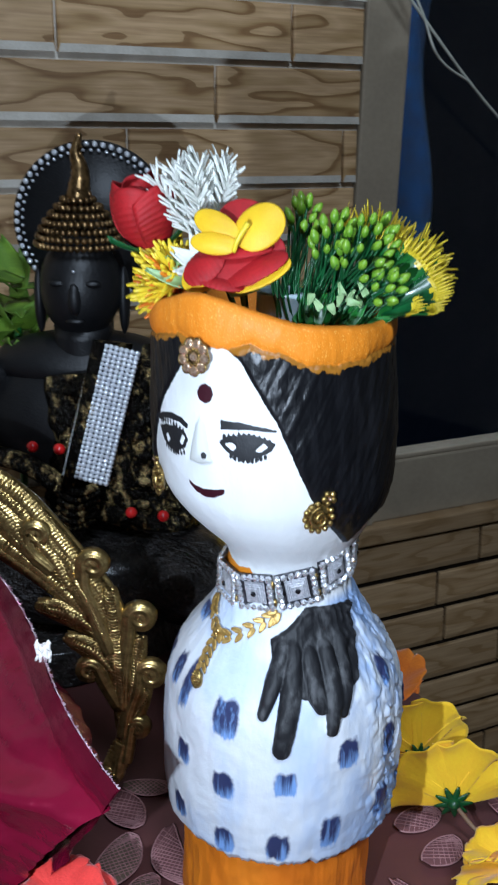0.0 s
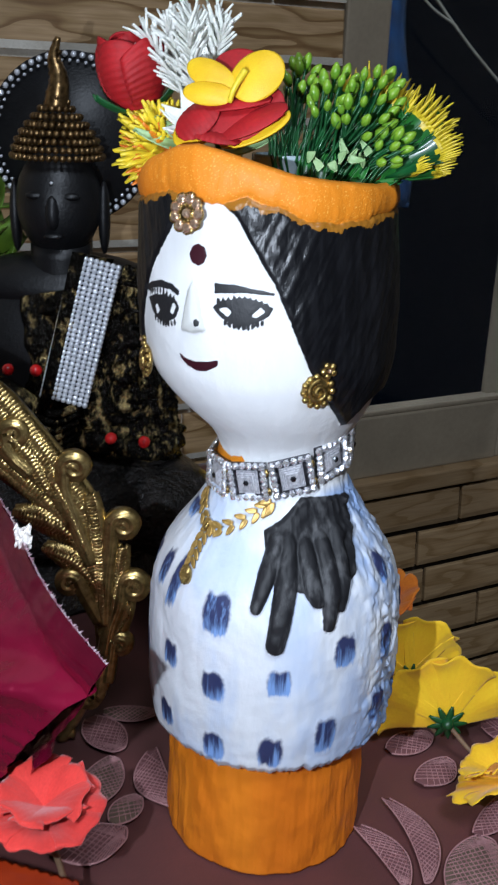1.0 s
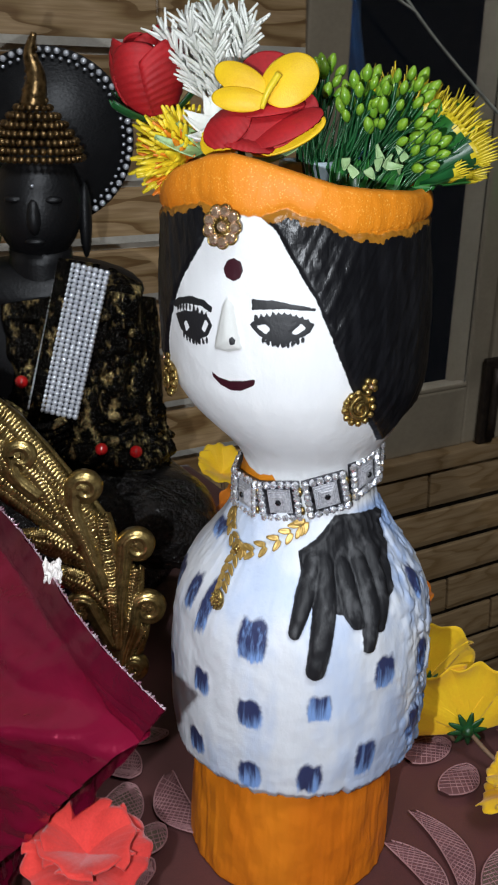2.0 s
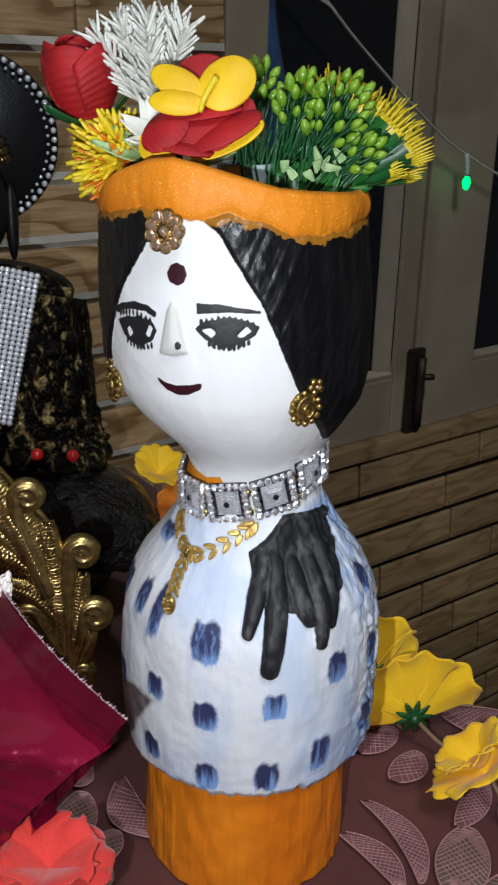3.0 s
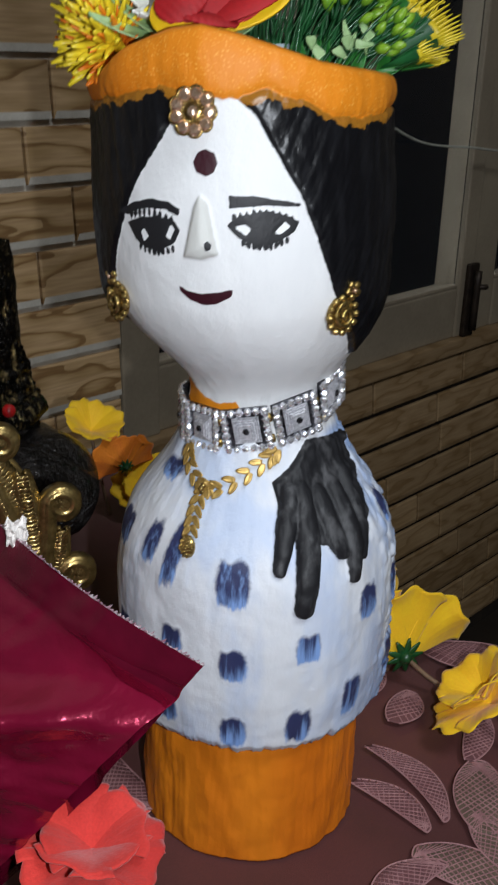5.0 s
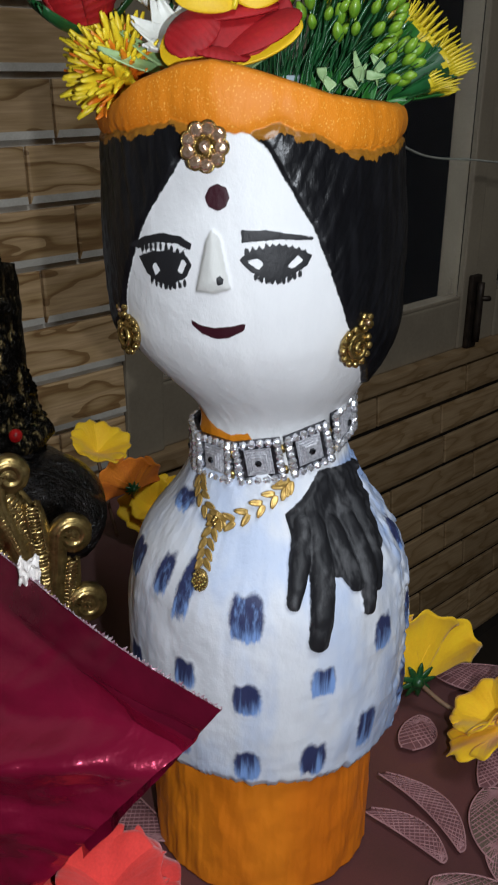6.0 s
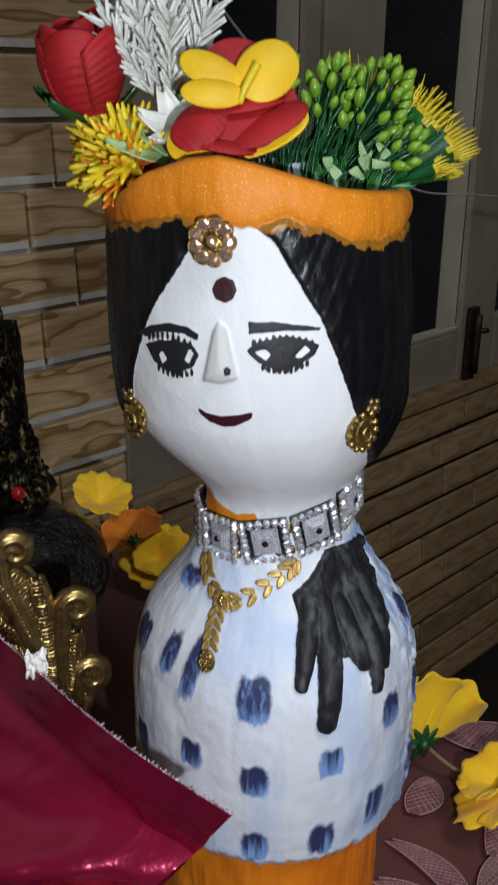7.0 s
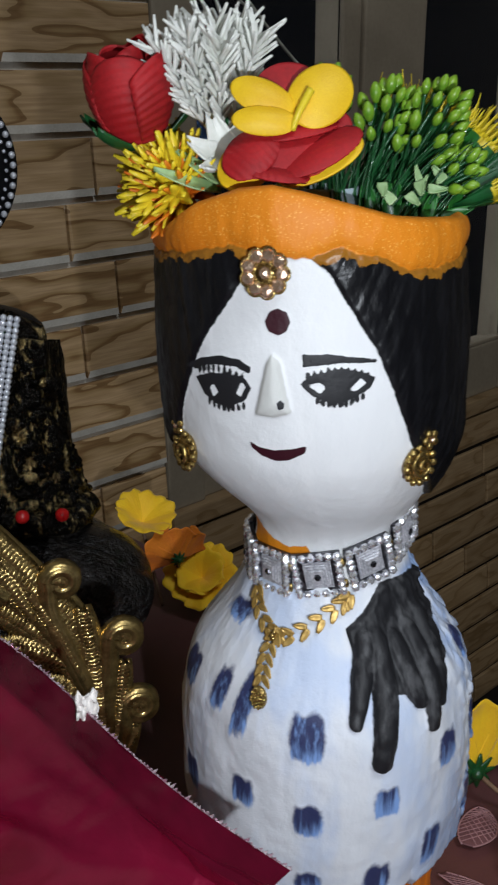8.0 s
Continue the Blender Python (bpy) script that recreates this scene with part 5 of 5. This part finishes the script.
SPINE = ((-0.0600, 0.058), (-0.0595, 0.082), (-0.0640, 0.112), (-0.0745, 0.1390), (-0.0915, 0.1600), (-0.1095, 0.1790), (-0.130, 0.1980), (-0.155, 0.2050))
GROW = ((0, 0.12, 0.3, 0.55, 0.75, 0.92, 1), (0.003, 0.006, 0.0115, 0.0155, 0.0195, 0.0165, 0.006))


def cast_band(points, half, height, y=0.438, steps=90, across=14, thick=0.0025):
    """A strip along a curve in the ornament's upright plane; half gives its half width and height its relief."""
    line = curve_at([(x, 0, z) for x, z in points], steps)
    run = [0.0]
    for a, b in zip(line, line[1:]):
        run.append(run[-1] + (b - a).length)

    def fn(u, v):
        k = min(steps - 1, int(v * steps))
        p = line[k].lerp(line[k + 1], v * steps - k)
        d = (line[min(k + 2, steps)] - line[max(k - 1, 0)]).normalized()
        s = u * 2 - 1
        w = half(v)
        far = run[k] + (run[k + 1] - run[k]) * (v * steps - k)
        return p + Vector((-d.z, 0, d.x)) * (s * w) + Vector((0, y - height(s, far, w, v), 0))
    return sheet(fn, across, steps * 2, False, thick)


def feather_relief(s, far, w, v):
    """A raised mid vein with fine ribs that slant away from it on both sides."""
    rib = 0.00040 * math.cos((far - abs(s) * w * 1.6) * math.tau / 0.0019)
    return 0.0022 * (1 - s * s) + (0.0010 if abs(s) < 0.12 else rib)


def feather(points, width, y, steps=80):
    return cast_band(points, lambda v: width * 0.5 * math.sin(math.pi * min(1, 0.10 + 0.88 * v)) ** 0.6, feather_relief, y, steps)


def scroll_relief(s, far, w, v):
    """Two rounded ridges with a groove between."""
    return 0.0022 + 0.0011 * math.cos(s * math.pi * 2.0) * -1 - 0.0018 * s ** 6


def scroll(cx, cz, r, turn, sign, tail):
    spiral = [(cx + r * (1 - 0.78 * i / 22) * math.cos(turn + sign * i * 0.46), cz + r * (1 - 0.78 * i / 22) * math.sin(turn + sign * i * 0.46)) for i in range(23)]
    band = cast_band([*tail, *spiral], lambda v: 0.0017 * (1.0 - 0.45 * v) + 0.0003, scroll_relief, 0.4355, 150, 10)
    return join(band, ball((cx, 0.4335, cz), r * 0.30, 10, 8, (1, 0.8, 1)))


def spine_at(v, off):
    line = curve_at([(x, 0, z) for x, z in SPINE], 60)
    k = min(59, int(v * 60))
    d = (line[k + 1] - line[k]).normalized()
    p = line[k].lerp(line[k + 1], v * 60 - k)
    w = float(np.interp(v, *GROW)) * off
    return (p.x - d.z * w, p.z + d.x * w)


# the great plume: a hollowed back plate under seven long feathers
part("plume_back", moved(cast_band(SPINE, lambda v: float(np.interp(v, *GROW)) * 0.96, lambda s, far, w, v: 0.0006 * math.cos(s * 9), 0.4415, 60, 20), inv), GOLD, ornament, "gold back plate of the plume")
for i, (off, a, b) in enumerate(((-0.80, 0.30, 0.90), (-0.52, 0.16, 0.96), (-0.25, 0.08, 0.99), (0.02, 0.04, 1.0), (0.30, 0.08, 0.98), (0.58, 0.18, 0.94), (0.84, 0.32, 0.86))):
    line = [spine_at(a + (b - a) * j / 9, off * (0.55 + 0.45 * j / 9)) for j in range(10)]
    part("feather", moved(cast_band(line, lambda v: float(np.interp(a + (b - a) * v, *GROW)) * 0.215 * min(1, 0.3 + 4 * v, 0.25 + 5 * (1 - v)), feather_relief, 0.4385 - 0.0008 * (i % 2), 150, 8), inv), GOLD, ornament, "ribbed gold feather")
# leaves that fork from the plume towards the doll and to its back
for points, width, y in ((((-0.0590, 0.070), (-0.0555, 0.088), (-0.0500, 0.122)), 0.0105, 0.4365), (((-0.0605, 0.080), (-0.0610, 0.108), (-0.0655, 0.150)), 0.0135, 0.4362), (((-0.0590, 0.062), (-0.0540, 0.074), (-0.0470, 0.090)), 0.0085, 0.4368),
                         (((-0.0690, 0.122), (-0.0760, 0.142), (-0.0850, 0.160)), 0.0130, 0.4362), (((-0.0850, 0.150), (-0.0940, 0.168), (-0.1080, 0.186)), 0.0120, 0.4366), (((-0.0640, 0.100), (-0.0740, 0.112), (-0.0880, 0.120)), 0.0110, 0.4370),
                         (((-0.0720, 0.125), (-0.0860, 0.134), (-0.1020, 0.139)), 0.0120, 0.4370), (((-0.0600, 0.056), (-0.0640, 0.042), (-0.0720, 0.028)), 0.0100, 0.4366), (((-0.1020, 0.168), (-0.1160, 0.188), (-0.1320, 0.206)), 0.0140, 0.4364)):
    part("leaf", moved(feather(points, width, y), inv), GOLD, ornament, "ribbed gold leaf")
for cx, cz, r, turn, sign, tail in ((-0.0730, 0.1635, 0.0056, 3.3, -1, ((-0.0655, 0.112), (-0.0745, 0.1385), (-0.0785, 0.152))), (-0.0497, 0.1335, 0.0060, 3.2, -1, ((-0.0600, 0.078), (-0.0585, 0.105), (-0.0565, 0.122))), (-0.0450, 0.0995, 0.0064, 3.0, -1, ((-0.0598, 0.060), (-0.0570, 0.076), (-0.0525, 0.090))),
                                     (-0.0520, 0.0660, 0.0042, 3.0, -1, ((-0.0595, 0.044), (-0.0575, 0.056))), (-0.0680, 0.0330, 0.0042, 0.4, 1, ((-0.0602, 0.056), (-0.0630, 0.042))), (-0.0770, 0.1010, 0.0046, 0.2, 1, ((-0.0620, 0.080), (-0.0690, 0.094))), (-0.1010, 0.1800, 0.0050, 3.4, -1, ((-0.0940, 0.160), (-0.1040, 0.170)))):
    part("scroll", moved(scroll(cx, cz, r, turn, sign, tail), inv), GOLD, ornament, "polished gold scroll")
part("stem", moved(tube([(-0.085, 0.443, 0.0), (-0.074, 0.442, 0.022), (-0.062, 0.441, 0.05), (-0.0595, 0.441, 0.08)], 0.0045, 30, 10, 0.7), inv), GOLD, ornament)
part("foot", moved(tube([(-0.094, 0.444, 0.004), (-0.078, 0.444, 0.004)], 0.004, 10, 8), inv), GOLD, ornament)


# ---- foil bag, fabric flower, wrapped sweet, tag ----
E1, E2 = Vector((-0.50, 0.84, 0.13)).normalized(), Vector((-0.46, 0.34, -0.82)).normalized()
TIP = Vector((-0.0392, 0.2705, 0.1615))
EN = E1.cross(E2).normalized()
if EN.y > 0:
    EN = -EN
bag_ob = thing("foil_bag", TIP + E2 * 0.19, "maroon foil bag with crimped serrated seam standing on the cloth", "bag")
inv = bag_ob.matrix_world.inverted()


def bag_side(sign):
    def fn(u, v):
        ln, h = 0.215, 0.190
        puff = max(0.0, v - 0.085) / 0.915
        bulge = 0.034 * math.sin(math.pi * min(1, puff ** 0.75)) * math.sin(math.pi * min(1, 0.02 + u * 0.98)) ** 0.8
        p = Vector((u * 4.2, v * 4.6, sign))
        crease = (0.015 * abs(noise.noise(p * 0.9)) + 0.010 * abs(noise.noise(p * 2.1)) + 0.0045 * abs(noise.noise(p * 5))) * min(1, puff * 3)
        fold = 0.0045 * math.exp(-((v - 0.10 - 0.1 * u) / 0.03) ** 2)
        ridge = 0.011 * math.exp(-((v - 0.15 - 0.50 * u) / 0.050) ** 2) * min(1, u * 8) - 0.006 * math.exp(-((v - 0.11 - 0.36 * u) / 0.035) ** 2) * min(1, u * 8)
        strip = 0.0016 * noise.noise(Vector((u * 12, v * 5, 2))) + 0.0009 * abs(noise.noise(Vector((u * 30, v * 22, 4))))
        wav = 0.003 * math.sin(u * 9) * (1 - v)
        return TIP + E1 * (ln * u) + E2 * (h * v) + EN * (sign * (bulge + crease * 0.9 + ridge - (fold if sign > 0 else 0) + 0.0004) + strip + wav)
    v, f = sheet(fn, 110, 100)
    return v, f, [1 if i // 110 < 8 else 0 for i in range(len(f))]


part("front_panel", moved(bag_side(1), inv), [FOIL, FOIL_DARK], bag_ob)
part("back_panel", moved(bag_side(-1), inv), [FOIL, FOIL_DARK], bag_ob)
teeth = []
rnd = random.Random(4)
for k in range(150):
    u = (k + 0.5) / 150
    p = TIP + E1 * (0.215 * u) + EN * (0.003 * math.sin(u * 9)) - E2 * 0.0002
    w, h = E1 * 0.00066, -E2 * rnd.uniform(0.0002, 0.0014) + EN * rnd.uniform(-0.0010, 0.001)
    teeth.append(([p - w, p + w, p + h, p - w + EN * 0.0005, p + w + EN * 0.0005, p + h + EN * 0.0005], [(0, 1, 2), (5, 4, 3), (0, 3, 4, 1), (1, 4, 5, 2), (2, 5, 3, 0)]))
stuff("serrated_edge", moved(join(*teeth), inv), FOIL_EDGE, bag_ob, "bright serrated cut edge", smooth=False)
tag = thing("paper_scrap", TIP + E1 * 0.080 - E2 * 0.001, "small crumpled white paper scrap on the foil bag's seam", "paper")
part("scrap", sheet(lambda u, v: Vector((0.006 * (u - 0.5), 0.002 * noise.noise(Vector((u * 5, v * 5, 0))), 0.009 * (v - 0.5) + 0.002 * noise.noise(Vector((u * 4, v * 4, 5)))))+ Vector((0.001, -0.002, 0.001)), 8, 8, False, 0.0006), WHITE_INK, tag, smooth=False)


def broad_petal(radius, width, seed):
    """A wide cloth petal along +x with a scalloped end, pleats and a soft bend."""
    rnd = random.Random(seed)
    ph, ph2 = rnd.random() * 6, rnd.random() * 6

    def fn(u, v):
        s = u * 2 - 1
        w = width * 0.5 * (0.08 + 0.92 * v ** 0.75)
        x = radius * v * (1 - 0.20 * s * s * v * v + 0.045 * math.cos(s * 7 + ph) * v ** 4)
        z = radius * (0.20 * v * v - 0.22 * v ** 4) + 0.06 * width * s * s * v + 0.00012 * math.cos(s * 26 + ph) * v + radius * 0.045 * math.sin(s * 4.5 + ph2) * v ** 3
        return (x, s * w, z)
    return sheet(fn, 26, 14, False, 0.0005)


def fabric_flower(name, at, axis, radius, count, opened, mat, label, category, group, layers=1, sepal=True, arc=False, stem=None, centre=None, seed=0, tape=None):
    """A cloth flower: ruffled petals on a green calyx, with a bent stem."""
    ob = thing(name, at, label, category, group)
    m = facing((0, 0, 0), axis)
    rnd = random.Random(seed)
    for layer in range(layers):
        for k in range(count):
            a = 360 * (k + 0.5 * layer) / count + rnd.uniform(-9, 9)
            if arc and (m @ Matrix.Rotation(radians(a), 4, "Z") @ Vector((1, 0, 0))).z < -0.35:
                continue
            sh = broad_petal(radius * (1 - 0.2 * layer) * rnd.uniform(0.92, 1.08), radius * rnd.uniform(0.95, 1.15) * 7.0 / count, rnd.randint(0, 99))
            part("petal", moved(sh, m @ pose(0, 0, 0.001 + 0.004 * layer, 0, 0, a) @ pose(0, 0, 0, 0, -opened - 18 * layer, 0)), mat, ob)
    if sepal:
        for k in range(9):
            part("sepal", moved(petal(radius * 0.27, radius * 0.10, 0.1, 0.2, tip=0.9, nu=4, nv=5), m @ pose(0, 0, -0.0012, 0, 0, 40 * k + 20) @ pose(0, 0, 0, 0, -opened + 6, 0)), GREEN_DARK, ob, "green calyx leaf")
        part("calyx", moved(ball((0, 0, -0.001), radius * 0.09, 8, 6), m), GREEN_DARK, ob, "green calyx")
    if centre:
        part("centre", moved(ball((0, 0, radius * 0.12), radius * 0.12, 10, 7), m), centre, ob)
    if tape:
        part("tape", tube([Vector(q) - Vector(at) for q in tape], lambda t: 0.0024 + 0.0004 * math.sin(t * 9), 8, 9), WHITE_PLASTIC, ob, "white tape round the stem")
    if stem:
        part("stem", tube([(0, 0, 0), *[Vector(q) - Vector(at) for q in stem]], 0.0013, 14, 7), STEM_PALE, ob, "thin brown stem")
    return ob


G = "yellow cloth flowers beside the doll"
fabric_flower("yellow_flower", (0.1225, 0.432, 0.0215), (0.05, 0.96, 0.05), 0.040, 7, 7, YELLOW_FABRIC, "yellow cloth flower seen from its green calyx, lying on cloth", "artificial flower", G, 1, arc=True, stem=((0.135, 0.423, 0.010), (0.150, 0.410, 0.003)), seed=2)
fabric_flower("yellow_flower", (0.1445, 0.384, 0.0205), (-0.54, 0.36, 0.76), 0.029, 8, 20, YELLOW_FABRIC, "small yellow ruffled cloth flower on a thin stem", "artificial flower", G, 2, stem=((0.149, 0.368, 0.012), (0.157, 0.350, 0.005)), seed=5, tape=((0.1545, 0.356, 0.0075), (0.159, 0.346, 0.0050)))
fabric_flower("yellow_flower", (0.1720, 0.338, 0.0100), (-0.45, 0.35, 0.80), 0.031, 8, 26, YELLOW_FABRIC, "yellow ruffled cloth flower with orange shading on the cloth", "artificial flower", G, 2, stem=((0.182, 0.325, 0.006), (0.195, 0.30, 0.003)), seed=7)
fabric_flower("yellow_flower", (0.1060, 0.4560, 0.0340), (-0.10, 0.95, 0.15), 0.032, 6, 16, YELLOW_FABRIC, "yellow cloth flower half hidden behind the doll", "artificial flower", G, 1, stem=((0.112, 0.452, 0.016), (0.122, 0.447, 0.003)), seed=9)
fabric_flower("orange_flower", (0.0900, 0.475, 0.0620), (-0.3, -0.1, 0.9), 0.026, 6, 30, ORANGE_FABRIC, "orange cloth flower behind the doll's shoulder", "artificial flower", G, 1, stem=((0.095, 0.47, 0.03), (0.105, 0.463, 0.004)), seed=12)
H = "cloth flowers beside the statue"
fabric_flower("yellow_flower", (0.0090, 0.680, 0.0640), (0.15, -0.35, 0.85), 0.024, 8, 30, YELLOW_FABRIC, "yellow cloth flower beside the black statue", "artificial flower", H, 1, stem=((0.014, 0.672, 0.03), (0.02, 0.675, 0.002)), seed=14)
fabric_flower("orange_flower", (0.0280, 0.655, 0.0460), (-0.10, 0.94, 0.15), 0.0230, 7, 20, ORANGE_FABRIC, "orange cloth flower with green calyx beside the statue", "artificial flower", H, 1, arc=True, stem=((0.033, 0.684, 0.014), (0.038, 0.688, 0.002)), seed=16)
fabric_flower("yellow_flower", (0.0480, 0.668, 0.0200), (-0.25, -0.55, 0.70), 0.027, 8, 24, YELLOW_FABRIC, "yellow cloth flower lying behind the doll", "artificial flower", H, 2, stem=((0.05, 0.685, 0.006), (0.056, 0.69, 0.002)), seed=18)
fabric_flower("red_flower", (-0.0670, 0.2960, 0.0775), (0.05, -0.10, 0.95), 0.0225, 6, 12, RED_FABRIC, "coral red cloth flower on a stem before the foil bag", "artificial flower", "", 2, stem=((-0.060, 0.299, 0.04), (-0.055, 0.302, 0.001)), seed=21)

sweet = thing("wrapped_sweet", (-0.0800, 0.2800, 0.0), "upright shiny orange foil sachet with white print on the cloth", "sachet")


def sachet(sign):
    def fn(u, v):
        puff = math.sin(math.pi * u) ** 0.7 * math.sin(math.pi * min(1, 0.03 + 0.97 * v)) ** 0.7
        p = Vector((u * 4, v * 4, sign * 3))
        d = sign * (0.0065 * puff + 0.0070 * abs(noise.noise(p * 1.3)) * puff + 0.0025 * abs(noise.noise(p * 3.1)) * puff + 0.0004)
        return Vector((-0.030 + 0.060 * u, 0.020 * (0.5 - v) * 1.2 - d, 0.0960 * v - 0.022 * u * v + 0.0006 * math.sin(u * 110) * (v > 0.985)))
    return sheet(fn, 50, 50)


part("front_panel", sachet(1), ORANGE_FOIL, sweet)
part("back_panel", sachet(-1), ORANGE_FOIL, sweet)
for x, w, z in ((-0.018, 0.0035, 0.072), (-0.012, 0.0028, 0.072), (-0.007, 0.0038, 0.070)):
    part("white_bar", box(x, x + w, -0.0185, -0.0110, z, z + 0.012, 0.0003), WHITE_INK, sweet, "plain white bar of print", smooth=False)

# lime plant at the statue's far side
plant = thing("leafy_plant", (-0.172, 0.700, 0.0), "lime green artificial plant behind the statue", "artificial plant")
part("stalk", tube([(0, 0, 0), (0.002, 0.002, 0.12), (0.004, 0, 0.225)], 0.003, 12, 7), GREEN_MID, plant)
rnd = random.Random(8)
for k in range(16):
    part("leaf", moved(petal(0.036 * rnd.uniform(0.8, 1.2), 0.022, 0.2, 0.25, tip=0.75, seed=k), pose(0.004, 0, 0.20 + 0.004 * k, 0, 0, k * 137) @ pose(0, 0, 0, rnd.uniform(-25, 25), rnd.uniform(-50, 25), 0)), LIME, plant)

# light string on the wall
wire = thing("light_string", m=WALL, label="pale wire of a light string with a small green lamp", category="light string")
path = [(0.02, -0.02, 0.60), (0.145, -0.03, 0.476), (0.220, -0.03, 0.407), (0.285, -0.03, 0.356), (0.397, -0.03, 0.279), (0.476, -0.03, 0.241), (0.520, -0.03, 0.224), (0.600, -0.03, 0.198), (0.708, -0.03, 0.187), (0.867, -0.03, 0.176), (1.1, -0.03, 0.20), (1.5, -0.01, 0.30)]
part("wire", tube(path, 0.0016, 120, 6), WIRE, wire)
part("second_wire", tube([(0.02, -0.022, 0.62), (0.140, -0.028, 0.492), (0.175, -0.034, 0.430), (0.225, -0.030, 0.404)], 0.0014, 40, 6), WIRE, wire)
holder = part("holder", tube([(0.447, -0.03, 0.2545), (0.4475, -0.033, 0.240), (0.4475, -0.034, 0.228)], 0.0035, 6, 8), BULB_BASE, wire)
part("led", ball((0.4475, -0.034, 0.2200), 0.0062, 12, 9, (0.8, 0.8, 1.4)), BULB, holder, "glowing green lamp")

# ---- wall tiles, each a piece on a shared mesh ----
LONG, PITCH = 0.236, 0.0585
tile_mesh = {}


def tile(u0, u1, z1, pitch, parent):
    key = (round(u1 - u0, 3), pitch)
    if key not in tile_mesh:
        w, h = key[0] / 2 - (0.0013 if pitch > 0.058 else 0.0022), (pitch - (0.0066 if pitch > 0.058 else 0.0105)) / 2
        v, f = [], []
        # a front face that leans out to its lower edge, with chamfered sides
        ring = lambda dx, dz, top, low: [(-w + dx, low, -h + dz), (w - dx, low, -h + dz), (w - dx, top, h - dz), (-w + dx, top, h - dz)]
        v = ring(0, 0, 0.0, 0.0) + ring(0, 0, -0.0035, -0.0070) + ring(0.0018, 0.0018, -0.0050, -0.0082)
        v[8], v[9] = (-w + 0.0018, -0.0084, -h + 0.0072), (w - 0.0018, -0.0084, -h + 0.0072)
        f = [(8, 9, 10, 11)] + [(a + k, a + (k + 1) % 4, a + 4 + (k + 1) % 4, a + 4 + k) for a in (0, 4) for k in range(4)]
        # the lower chamfer of TILE pieces is coloured pale with the GROUT material
        tile_mesh[key] = mesh_of("tile", v, f, [TILE if pitch > 0.058 else TILE_PLAIN, GROUT], [1 if i == 5 and pitch > 0.058 else 0 for i in range(len(f))], smooth=False)
    ob = new("tile", tile_mesh[key])
    ob.parent = parent
    ob.location = ((u0 + u1) / 2, 0.0, z1 - (pitch - 0.0066) / 2)


rnd = random.Random(2)
for r in range(-19, 8):
    z1 = 0.417 + PITCH * r
    if z1 > 0.9 or z1 < FLOOR_Z + 0.06:
        continue
    joint = {1: 0.021, 0: -0.060, -1: -0.150, -2: 0.030, -3: -0.003, -4: 0.050, -5: 0.006, -6: -0.06}.get(r, rnd.uniform(-0.1, 0.1))
    u = joint
    while u < 0.104:
        u += LONG
    while u > -0.62:
        a, b = u - LONG, min(u, 0.104)
        if b - a > 0.012:
            tile(a, b, z1 - 0.004, PITCH, wall)
        u -= LONG
for r in range(10):
    z1 = -0.140 - 0.0570 * r
    if z1 - 0.057 < FLOOR_Z:
        continue
    u = {0: 0.566, 1: 0.739, 2: 0.521, 3: 0.62, 4: 0.712, 5: 0.55}.get(r, rnd.uniform(0.5, 0.73)) - 3 * LONG
    while u < 2.0:
        a, b = max(u, 0.108), u + LONG
        if b - a > 0.012:
            tile(a, b, z1, 0.0570, wall)
        u += LONG
